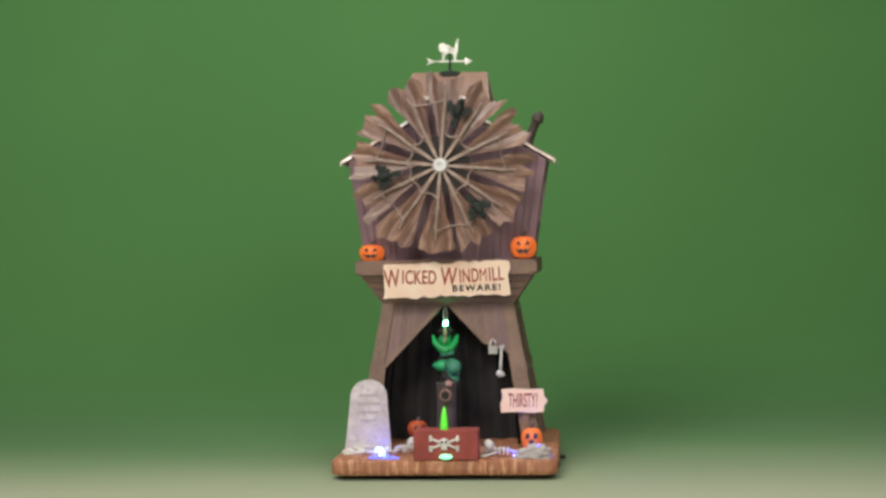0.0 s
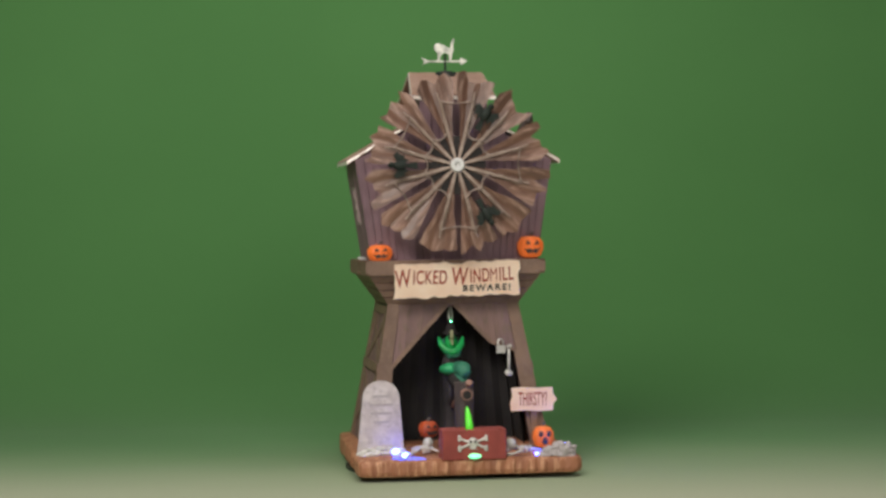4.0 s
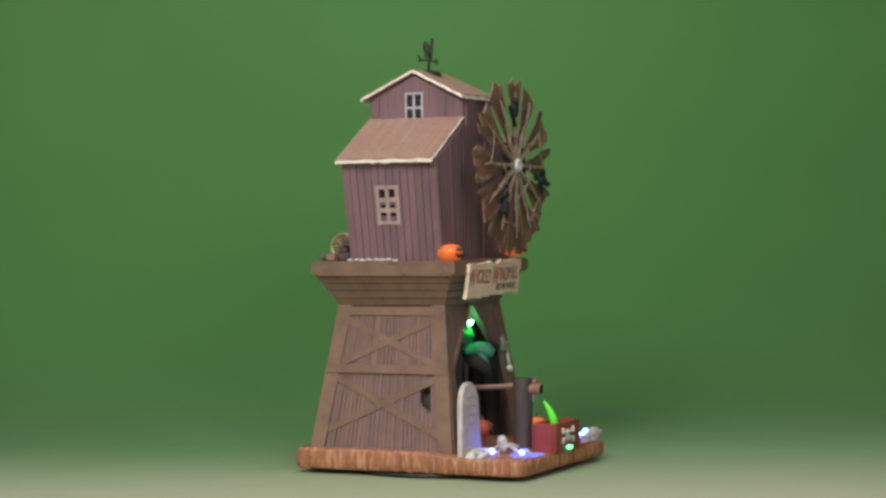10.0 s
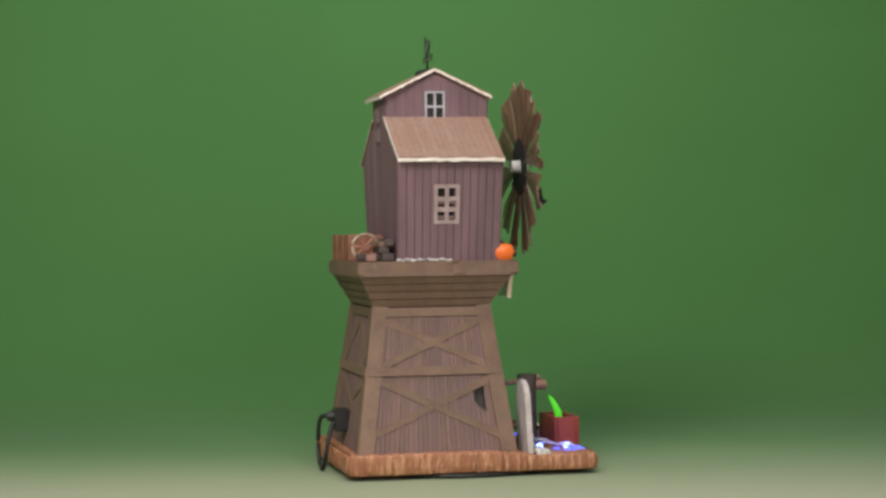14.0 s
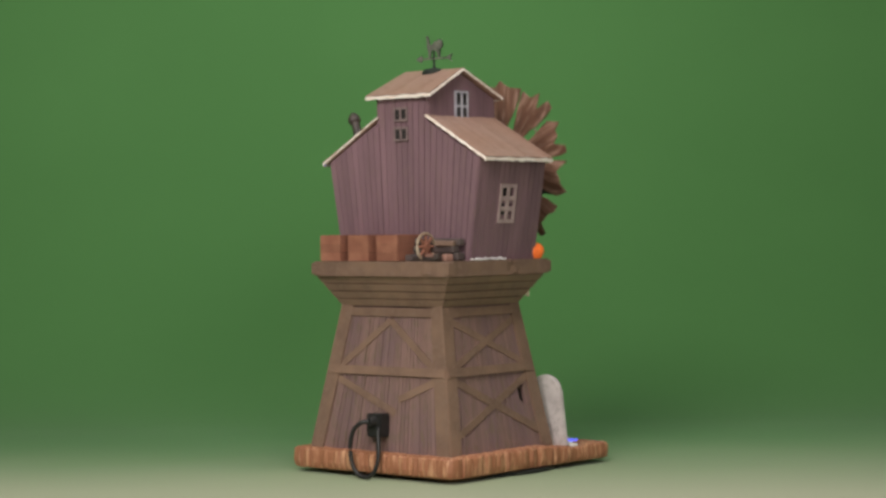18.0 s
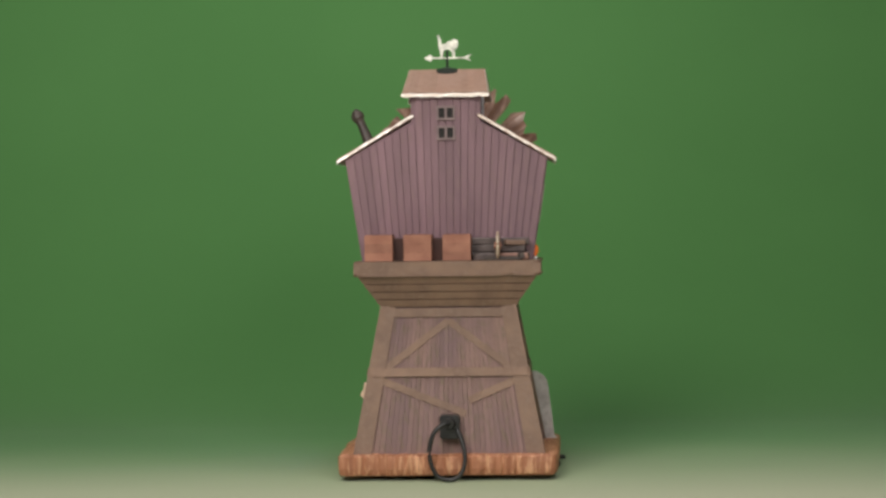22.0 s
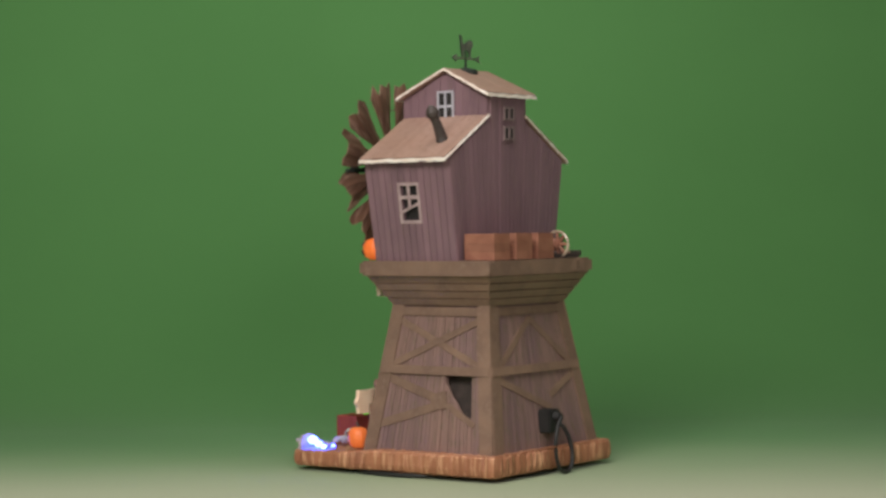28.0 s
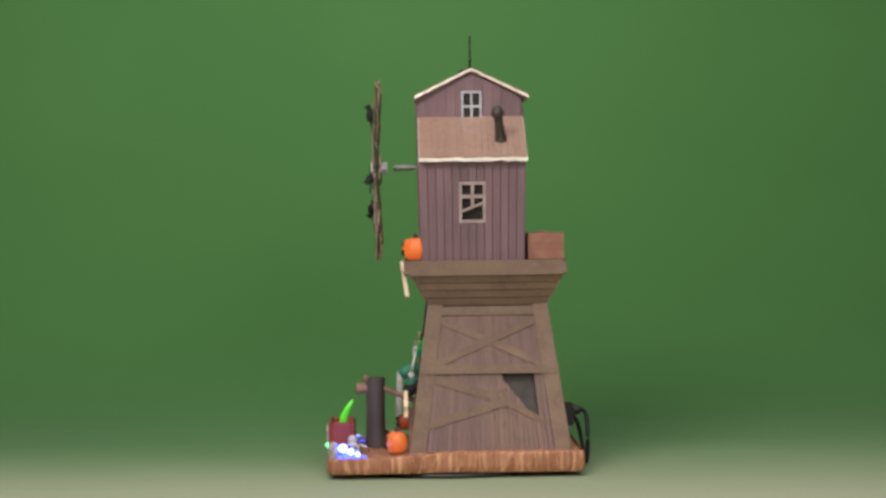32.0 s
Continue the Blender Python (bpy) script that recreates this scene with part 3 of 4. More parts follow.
def build_window(p, u0, u1, v0, v1, nx, ny, broken, paint=WINFRAME, shut=False, sunk=0.0):
    """Pale-framed window with dark panes behind its bars."""
    w = (p.at(u1, v0) - p.at(u0, v0)).length
    h = (p.at(u0, v1) - p.at(u0, v0)).length
    bw = 2.1 if shut else 1.7 if w > 10 else 1.2
    du, dv = bw / w * (u1 - u0), bw / h * (v1 - v0)
    bm = bmesh.new()
    p.board(bm, u0, u1, v0, v1, 0.1 - sunk, 0.4 - sunk)
    win = part("window", bm, DARK, mill, "window with pale dull frame and dark panes" + (", one bar broken" if broken else ""))
    b2 = bmesh.new()
    for a in ((u0 - du, u0, v0 - dv, v1 + dv), (u1, u1 + du, v0 - dv, v1 + dv), (u0, u1, v0 - dv, v0), (u0, u1, v1, v1 + dv)):
        p.board(b2, *a, 0.0, 1.0)
    part("frame", b2, paint, win)
    if shut:
        for a, b in ((0.50, 0.66), (0.30, 0.42), (0.02, 0.14)):
            b2 = bmesh.new()
            p.board(b2, u0, u1, v0 + (v1 - v0) * a, v0 + (v1 - v0) * b, -0.4, 0.3)
            part("shutter_board", b2, HOUSEWOOD, win, "mauve board nailed over the panes")
    for i in range(1, nx):
        b2 = bmesh.new()
        u = u0 + (u1 - u0) * i / nx
        p.board(b2, u - du * 0.55, u + du * 0.55, v0 + ((v1 - v0) * 0.35 if broken else 0), v1, 0.4, 1.1)
        part("bar", b2, paint, win)
    for j in range(1, ny):
        b2 = bmesh.new()
        v = v0 + (v1 - v0) * j / ny
        if broken and j == 1:
            p.beam(b2, (u0, v - 0.03), (u1, v + 0.05), bw * 0.8, 0.4, 1.1)
        else:
            p.board(b2, u0, u1, v - dv * 0.6, v + dv * 0.6, 0.4, 1.1)
        part("bar", b2, paint, win)


build_house()


def build_roofs():
    # two main slopes, left and right
    for s in (-1, 1):
        y0, y1 = -18.6, 43.4
        a, b = (s * 63.2, 181.2), (s * 19.0, 207.4)
        P = [(a[0], y0, a[1]), (a[0], y1, a[1]), (b[0], y1, b[1]), (b[0], y0, b[1])]
        if s < 0:
            P = [P[1], P[0], P[3], P[2]]
        p = Patch(*P)
        bm = bmesh.new()
        p.board(bm, 0, 1, 0, 1, -1.4, 0.0)
        roof = part("roof_slope", bm, ROOFWOOD, mill, "tan weathered plank roof slope")
        roof_planks(p, roof, 17, 1)
        edge_highlight(p, (-0.006, -0.01), (1.006, -0.01), (0, -0.1), roof, "eave_highlight", "pale wavy lip painted as the eave's glossy highlight")
        for u in (0, 1):
            edge_highlight(p, (u, -0.01), (u, 1.0), (u - 0.5, 0), roof, "gable_highlight", "pale lip painted as the roof edge's glossy highlight")
    # cupola slopes, front and back
    for s in (-1, 1):
        e = (YC + s * 33.0, 219.2)
        r = (YC, 235.4)
        P = [(-25, e[0], e[1]), (25, e[0], e[1]), (22.5, r[0], r[1]), (-22.5, r[0], r[1])]
        if s > 0:
            P = [P[1], P[0], P[3], P[2]]
        p = Patch(*P)
        bm = bmesh.new()
        p.board(bm, 0, 1, 0, 1, -1.4, 0.0)
        roof = part("cupola_roof_slope", bm, ROOFWOOD, mill, "tan weathered plank cupola roof")
        roof_planks(p, roof, 13, 1)
        edge_highlight(p, (-0.01, -0.01), (1.01, -0.01), (0, -0.1), roof, "eave_highlight", "pale wavy lip painted as the eave's glossy highlight")
        for u in (0, 1):
            edge_highlight(p, (u, -0.01), (u, 1.0), (u - 0.5, 0), roof, "gable_highlight", "pale lip painted as the roof edge's glossy highlight")


def edge_highlight(p, a, b, out, roof, name, label):
    """A thin pale lip, a little wavy, painting the gloss highlight on the outer face of a roof edge; out is its side,
    along u or v.
    """
    b2 = bmesh.new()
    n = 26
    tilt, thin = (0.6, 0.7) if out[1] == 0 else (1.15, 1.0)
    side = (p.at(0.5 + out[0], 0.5 + out[1]) - p.at(0.5, 0.5)).normalized()
    rows = []
    for i in range(n + 1):
        f = i / n
        q = p.at(a[0] + (b[0] - a[0]) * f, a[1] + (b[1] - a[1]) * f)
        lo, hi = -1.2 + 0.25 * math.sin(i * 1.7) + rnd.uniform(-0.45, 0.35), 0.55 + 0.25 * math.sin(i * 0.9) + rnd.uniform(-0.12, 0.12)
        rows.append([b2.verts.new(q + side * d + p.n * h * thin) for d, h in ((0.02, lo), (tilt, lo + 0.1), (0.2, hi - 0.1), (0.02, hi))])
    for r0, r1 in zip(rows, rows[1:]):
        for k in range(4):
            b2.faces.new((r0[k], r0[(k + 1) % 4], r1[(k + 1) % 4], r1[k]))
    b2.faces.new(rows[0])
    b2.faces.new(rows[-1][::-1])
    part(name, b2, EDGEGLINT, roof, label)


def roof_planks(p, roof, n, rows):
    for j in range(rows):
        for i in range(n):
            off = 0.5 / n * (j % 2)
            u0, u1 = i / n + off, (i + 1) / n + off - 0.0022
            u1 = min(u1, 1.0)
            if u1 - u0 < 0.02:
                continue
            v0, v1 = j / rows - 0.01 * rnd.random(), (j + 1) / rows
            h = 0.5 + 0.22 * rnd.random()
            b2 = bmesh.new()
            hexa(b2, [b2.verts.new(p.at(u, v, -0.2)) for u, v in ((u0, v0), (u1, v0), (u1, v1), (u0, v1))]
                 + [b2.verts.new(p.at(u, v, k)) for u, v, k in ((u0, v0, h + 0.5), (u1, v0, h + 0.5), (u1, v1, h - 0.1), (u0, v1, h - 0.1))])
            part("shingle", b2, ROOFWOOD, roof)
build_roofs()

# the tower stands a little off the middle of its base
for ob in mill.children:
    if ob.name.split(".")[0] in ("tower_wall", "flare_wall", "ledge", "curtain", "hole_backing"):
        ob.location.x = -0.8 * MM

# ---- fan ----
HUB = (-2.0, -44.2, 177.8)


mat_web = mat("web_pale", (0.36, 0.28, 0.235), 0.45, (0.18, 0.13, 0.105), 200, bump=0.2)
mat_axle = mat("dull_steel", (0.30, 0.30, 0.29), 0.4, (0.2, 0.2, 0.19), 200, metal=0.7, bump=0.1)


def blade_mesh(seed):
    """A ragged paddle that widens like a torn feather and is pitched more towards its tip."""
    r = random.Random(seed)
    b = bmesh.new()
    cols = 6
    lean, back = r.uniform(-1.2, 1.2), 0.9 * (seed % 2) + r.uniform(-0.3, 0.3)
    rows = []
    for z, w in ((7, 2.4), (14, 3.2), (20, 5.2), (27, 8.6), (33, 12.0), (38, 15.8), (43, 19.4), (47, 21.2), (50.5, 22.0)):
        f = (z - 7) / 43.5
        tw = radians(-3 - 1.5 * f)
        x = Vector((math.cos(tw), -math.sin(tw), 0))
        row = []
        for c in range(cols + 1):
            e = 2 * c / cols - 1
            edge = r.uniform(-0.9, 0.7) if abs(e) > 0.9 and f > 0.25 else 0
            row.append(x * (e * w / 2 + math.copysign(edge, e) + lean * f * f) + Vector((0, back * f + 1.9 * f * (1 - e * e) - 0.5 * f * (c % 2), z)))
        rows.append(row)
    for c, q in enumerate(rows[-1]):
        q.z += r.uniform(-3.2, 4.6) + (1.2 if c % 2 else -1.2)
    th = Vector((0, 0.8, 0))
    vf = [[b.verts.new(q) for q in row] for row in rows]
    vb = [[b.verts.new(q + th) for q in row] for row in rows]
    for i in range(len(rows) - 1):
        for c in range(cols):
            b.faces.new((vf[i][c], vf[i][c + 1], vf[i + 1][c + 1], vf[i + 1][c]))
            b.faces.new((vb[i][c], vb[i + 1][c], vb[i + 1][c + 1], vb[i][c + 1]))
        b.faces.new((vf[i][0], vf[i + 1][0], vb[i + 1][0], vb[i][0]))
        b.faces.new((vf[i][-1], vb[i][-1], vb[i + 1][-1], vf[i + 1][-1]))
    for c in range(cols):
        b.faces.new((vf[0][c], vb[0][c], vb[0][c + 1], vf[0][c + 1]))
        b.faces.new((vf[-1][c], vf[-1][c + 1], vb[-1][c + 1], vb[-1][c]))
    return b


def build_fan():
    bm = bmesh.new()
    tube(bm, (0, -2.2, 0), (0, 6.5, 0), 4.1, 3.4, 20)
    lathe_y = [(4.1, -2.2), (3.5, -3.2), (1.6, -3.2), (1.3, -2.4)]
    for (r0, y0), (r1, y1) in zip(lathe_y, lathe_y[1:]):
        tube(bm, (0, y0, 0), (0, y1 - 1e-3, 0), r0, r1, 20, caps=False)
    fan = part("fan_wheel", bm, WHITE, mill, "turning twelve-bladed ragged wooden windmill wheel with a pale hub")
    for k in range(12):
        c = bmesh.new()
        hexa(c, [c.verts.new(q) for q in ((-0.7, -1.5, 3), (0.7, -1.5, 3), (0.7, 0.4, 3), (-0.7, 0.4, 3), (-0.9, -1.4, 27), (0.9, -1.4, 27), (0.9, 0.4, 27), (-0.9, 0.4, 27))])
        part("spoke", c, SPOKEWOOD, fan).matrix_basis = pose(0, 0, 0, 0, 30 * k + 15, 0)
        part("blade", blade_mesh(40 + k), BLADEWOOD, fan).matrix_basis = pose(0, 0, 0, 0, 30 * k + 15, 0)
        # dark plate added between two spokes for the shaded gap at the root
        c = bmesh.new()
        hexa(c, [c.verts.new(q) for q in ((-1.5, 0.6, 5), (1.5, 0.6, 5), (1.5, 1.5, 5), (-1.5, 1.5, 5), (-3.7, 0.6, 17), (3.7, 0.6, 17), (3.7, 1.5, 17), (-3.7, 1.5, 17))])
        part("root_shade_plate", c, DARK, fan, "dark plate added to darken the gap between the spokes").matrix_basis = pose(0, 0, 0, 0, 30 * k, 0)
        # pale rib down the blade, painting the highlight along its ridge
        c = bmesh.new()
        path_tube(c, [(0, -1.0, 26), (0.5, -0.6, 36), (-0.3, -0.4, 44)], [1.1, 0.9, 0.35], 5)
        part("rib", c, SPOKEWOOD, fan).matrix_basis = pose(0, 0, 0, 0, 30 * k + 15, 0)
    for rad, th in ((20.0, 0.5), (38.5, 0.4)):
        for k in range(12):
            if k in ((1, 3, 4, 6, 9, 11) if rad > 30 else (2, 5, 8)):
                continue
            b = bmesh.new()
            pts = []
            for i in range(7):
                a = radians(30 * k + 15 + 5 * i)
                sag = rad - 2.6 * math.sin(math.pi * i / 6)
                pts.append((sag * math.sin(a), -1.5, sag * math.cos(a)))
            path_tube(b, pts, [th * (1.5 if i in (0, 6) else 1) for i in range(7)], 5)
            part("web_strand", b, mat_web, fan, "pale web strand tied between the blades")
    for k in range(3):
        b = bmesh.new()
        # a perched bird: body, head, beak, tail, wings
        ball(b, (0, -4.4, 33), 3.8, (0.9, 0.8, 1.5))
        ball(b, (0.5, -5.8, 39.4), 2.3)
        tube(b, (0.5, -7.2, 39.6), (0.8, -9.8, 39.0), 0.9, 0.1, 6)
        for s in (-1, 1):
            prism(b, [(0, 0), (s * 6, 4), (s * 8.5, 1), (s * 6.5, -1), (s * 6, -5), (s * 4, -4), (s * 2, -8)], (s * 1.5, -4.5, 34), (1, 0, 0), (0, 0, 1), -1.0)
        prism(b, [(-1.5, 0), (1.5, 0), (2.6, -8), (-2.6, -8)], (0, -3.6, 28), (1, 0, 0), (0, 0, 1), -1.0)
        ob = part("bird", b, CROW, fan, "black bird riding on the wheel")
        ob.matrix_basis = pose(0, 0, 0, 0, 120 * k, 0) @ Matrix.Translation((0, 0, 7.5 * MM)) @ Matrix.Scale(0.8, 4)
    fan.matrix_basis = pose(HUB[0] * MM, HUB[1] * MM, HUB[2] * MM)
    bm = bmesh.new()
    tube(bm, (HUB[0], -20, HUB[2]), (HUB[0], -34, HUB[2]), 1.4, 1.4, 12)
    for y in (-23, -27, -31):
        tube(bm, (HUB[0], y, HUB[2]), (HUB[0], y - 2.2, HUB[2]), 2.0, 2.0, 12)
    part("axle", bm, mat_axle, mill, "grey metal axle")
    return fan


fan = build_fan()


# ---- signs ----
def ragged_board(w, h, seed, wob=0.5, n=14):
    """Outline of a torn-edged board about its middle."""
    r = random.Random(seed)
    out = []
    for i in range(n):
        out.append((-w / 2 + w * i / n, -h / 2 + r.uniform(-wob, wob)))
    for i in range(5):
        out.append((w / 2 + r.uniform(-wob, wob), -h / 2 + h * i / 5))
    for i in range(n):
        out.append((w / 2 - w * i / n, h / 2 + r.uniform(-wob, wob)))
    for i in range(5):
        out.append((-w / 2 + r.uniform(-wob, wob), h / 2 - h * i / 5))
    return out


def build_signs():
    tilt = pose(0, 0, 0, 8, 0, 0)
    o = Vector((-0.8, -26.8, 110.8))
    ux, uy = Vector((1, 0, 0.02)), tilt.to_3x3() @ Vector((0, 0, 1))
    bm = bmesh.new()
    prism(bm, ragged_board(75, 20, 3, 0.95, 22), o, ux, uy, 2.4)
    sign = part("name_sign", bm, PARCHMENT, mill, "torn cream sign board with red lettering over the doorway")
    base = Matrix.Translation(o) @ Matrix(((ux.x, uy.x, ux.cross(uy).x, 0), (ux.y, uy.y, ux.cross(uy).y, 0), (ux.z, uy.z, ux.cross(uy).z, 0), (0, 0, 0, 1)))
    for text, size, x, y, w, tilt in (("W", 15.0, -32.0, 1.2, 0.60, 3), ("ICKED", 11.5, -15.9, 1.6, 0.60, -2), ("W", 15.0, 1.7, 1.4, 0.62, -3), ("IND", 11.5, 13.7, 1.7, 0.56, 2), ("M", 11.5, 22.1, 2.0, 0.56, 2), ("ILL", 11.5, 29.6, 2.3, 0.60, 3)):
        lettering("lettering", text, size, REDPAINT, sign, base @ Matrix.Translation((x, y, 2.42)) @ pose(0, 0, 0, 0, 0, tilt), "uneven dark red lettering", width=w, weight=0.0 if text == "M" else 0.18, spread=1.07)
    lettering("small_lettering", "BEWARE!", 5.2, BLACKPAINT, sign, base @ Matrix.Translation((18.0, -5.4, 2.46)), "small black lettering", width=1.1, weight=0.16, spread=1.3)
    # arrow sign on a post
    bm = bmesh.new()
    o = Vector((44.3, -27.0, 38.8))
    L = [(-13.5, -7), (-5, -6.6), (4, -7.2), (11.8, -6.8), (12, -3.2), (14.2, -0.2), (12, 3), (11.6, 7), (3, 6.6), (-6, 7.2), (-13.2, 6.7), (-12.6, 2), (-13.9, -2)]
    prism(bm, L, o, (1, 0, 0), (0, 0, 1), 2.4)
    sign = part("question_sign", bm, PEACHBOARD, mill, "small pinkish arrow board with red lettering")
    lettering("lettering", "THIRSTY?", 11.5, REDPAINT, sign, Matrix.Translation(o + Vector((-0.4, -2.45, -0.2))) @ pose(0, 0, 0, 90, 0, 0), "narrow red lettering", width=0.36, weight=0.13)
    bm = bmesh.new()
    box(bm, (45, -25.2, 23), (4.0, 3.2, 28))
    part("sign_post", bm, BEAMWOOD, mill)


build_signs()


# ---- yard on the base ----
def pumpkin(c, r, material, face, turn=0.0, tall=1.0, label="orange carved pumpkin"):
    bm = bmesh.new()
    lathe(bm, (0, 0, 0), [(r * 0.45, -0.82 * r), (r * 0.8, -0.66 * r), (r * 1.0, -0.15 * r), (r * 0.98, 0.3 * r), (r * 0.7, 0.68 * r), (r * 0.3, 0.78 * r)], 28, 0, 9, 0.13)
    ob = smooth(part("pumpkin", bm, material, mill, label))
    bm = bmesh.new()
    path_tube(bm, [(0, 0, r * 0.7), (r * 0.05, 0, r * 0.95), (r * 0.22, 0, r * 1.12)], [r * 0.2, r * 0.14, r * 0.11], 6)
    part("stem", bm, STUMP, ob)
    if face:
        if tall > 1:
            cuts = [[(x + 0.36 * s, z) for x, z in ((-0.2, 0.1), (0, 0.0), (0.2, 0.12), (0.16, 0.42), (-0.12, 0.42))] for s in (-1, 1)]
            cuts.append([(-0.22, -0.12), (0, 0.0), (0.22, -0.12), (0.26, -0.5), (0, -0.62), (-0.26, -0.5)])
        for pts in cuts if tall > 1 else ([(-0.5, 0.2), (-0.12, 0.15), (-0.34, 0.48)], [(0.5, 0.2), (0.12, 0.15), (0.34, 0.48)],
                    [(-0.6, -0.1), (-0.35, -0.22), (-0.2, -0.12), (0, -0.26), (0.2, -0.12), (0.35, -0.22), (0.6, -0.1), (0.3, -0.5), (0, -0.42), (-0.3, -0.5)]):
            b = bmesh.new()
            prism(b, [(x * r, z * r) for x, z in pts], (0, -0.72 * r, 0), (1, 0, 0), (0, 0, 1), 0.30 * r)
            part("face_cut", b, BLACKPAINT, ob)
    ob.matrix_basis = pose(c[0] * MM, c[1] * MM, c[2] * MM, 0, 0, turn) @ Matrix.Diagonal((1, 1, tall, 1))
    return ob


pumpkin((-45.4, -21.0, 126.9), 7.6, ORANGE, True, 0, tall=0.8, label="orange carved pumpkin on the ledge, brightened by emission")
pumpkin((45.0, -21.5, 129.4), 7.9, ORANGE, True, 0, label="orange carved pumpkin on the ledge, brightened by emission")
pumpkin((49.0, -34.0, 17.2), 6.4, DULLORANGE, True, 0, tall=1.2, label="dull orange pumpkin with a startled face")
pumpkin((-18.8, -28.0, 22.6), 6.0, REDORANGE, True, 15, label="dull red carved pumpkin")


def build_tombstone():
    bm = bmesh.new()
    L = [(-14, 0), (14, 0)]
    for i in range(15):
        a = math.pi * i / 14
        L.append((10.8 * math.cos(a) + 0.6, 33.6 + 9.6 * math.sin(a)))
    prism(bm, L, (-47.7, -31.6, 8.9), (1, 0, 0), (0, 0.03, 1), 3.2)
    bmesh.ops.bevel(bm, geom=list(bm.edges), offset=0.7, segments=2, affect="EDGES")
    stone = part("tombstone", bm, STONE, mill, "pale grey round-topped gravestone with worn lettering")
    for w, z in ((9, 43), (14, 38), (12.5, 33), (9, 28)):
        b = bmesh.new()
        box(b, (-47.2, -34.82 + (z - 12) * 0.03, z), (w, 0.3, 1.5))
        part("worn_line", b, mat_worn, stone)
    bm = bmesh.new()
    r = random.Random(5)
    for k in range(44):
        f = r.uniform(-1, 1)
        d = r.random()
        ball(bm, (-46 + 15 * f, -36.5 - 8 * d, 9.4 + (1 - d) * 3.4 * (1 - f * f) + r.uniform(0, 0.8)), r.uniform(1.0, 2.1), (1.25, 1, 0.75), 7, 5)
    part("bone_heap", bm, BONE, mill, "small heap of pale bones and pebbles")


mat_worn = mat("worn_grey", (0.46, 0.42, 0.43), 0.8, (0.44, 0.39, 0.40), 200, bump=0.2)
build_tombstone()


def build_crate():
    bm = bmesh.new()
    y0, y1, z0, z1 = -74.5, -59.0, 8.9, 26.2
    x0, x1 = -17.0, 20.0
    t = 2.0
    box(bm, ((x0 + x1) / 2, (y0 + y1) / 2, z0 + 1), (x1 - x0 - 3, y1 - y0 - 3, 2))
    crate = part("slime_crate", bm, REDWOOD, mill, "dark red wooden trough with a skull and crossed bones")
    for c, s in ((((x0 + x1) / 2, y0 + t / 2, (z0 + z1) / 2), (x1 - x0, t, z1 - z0)), (((x0 + x1) / 2, y1 - t / 2, (z0 + z1) / 2), (x1 - x0, t, z1 - z0)),
                 ((x0 + t / 2, (y0 + y1) / 2, (z0 + z1) / 2), (t, y1 - y0 - 2 * t - 0.1, z1 - z0)), ((x1 - t / 2, (y0 + y1) / 2, (z0 + z1) / 2), (t, y1 - y0 - 2 * t - 0.1, z1 - z0))):
        b = bmesh.new()
        box(b, c, s)
        bmesh.ops.bevel(b, geom=list(b.edges), offset=0.4, segments=1, affect="EDGES")
        part("side_board", b, REDWOOD, crate)
    b = bmesh.new()
    box(b, ((x0 + x1) / 2, (y0 + y1) / 2, z1 - 5), (x1 - x0 - 4.2, y1 - y0 - 4.2, 1))
    part("slime_pool", b, mat_pool, crate, "dark liquid surface")
    b = bmesh.new()
    ball(b, (0.5, y0 - 0.5, 19.0), 2.9, (1, 0.5, 0.95))
    box(b, (0.5, y0 - 0.6, 16.2), (3.6, 1.4, 2.2))
    for s in (-1, 1):
        for a in (0.36, -0.36):
            p = Vector((0.5 + s * 8.2 * math.cos(a), y0 - 0.5, 18.4 + 8.2 * math.sin(a)))
            tube(b, (0.5 + s * 2.2, y0 - 0.5, 18.4 + math.sin(a) * 2), p, 0.75, 0.75, 6)
            ball(b, p + Vector((0, 0, 0.8)), 1.15, u=6, v=5)
            ball(b, p - Vector((0, 0, 0.8)), 1.15, u=6, v=5)
    part("skull_emblem", b, BONE, crate, "raised white skull and crossed bones")
    b = bmesh.new()
    for s in (-1, 1):
        ball(b, (0.5 + s * 1.25, y0 - 1.75, 19.4), 0.85, (1, 0.6, 1), 6, 5)
    part("eye_hole", b, BLACKPAINT, crate)
    bm = bmesh.new()
    ball(bm, (1.5, -75.4, 11.0), 2.7, (1.4, 0.7, 0.55))
    part("green_lamp", bm, GREENLED, mill, "small glowing green lamp under the skull")


mat_pool = mat("dark_pool", (0.03, 0.05, 0.02), 0.15, (0.02, 0.03, 0.015), 100, bump=0.1)
build_crate()


PIVOT = (1.5, -47.0, 47.5)


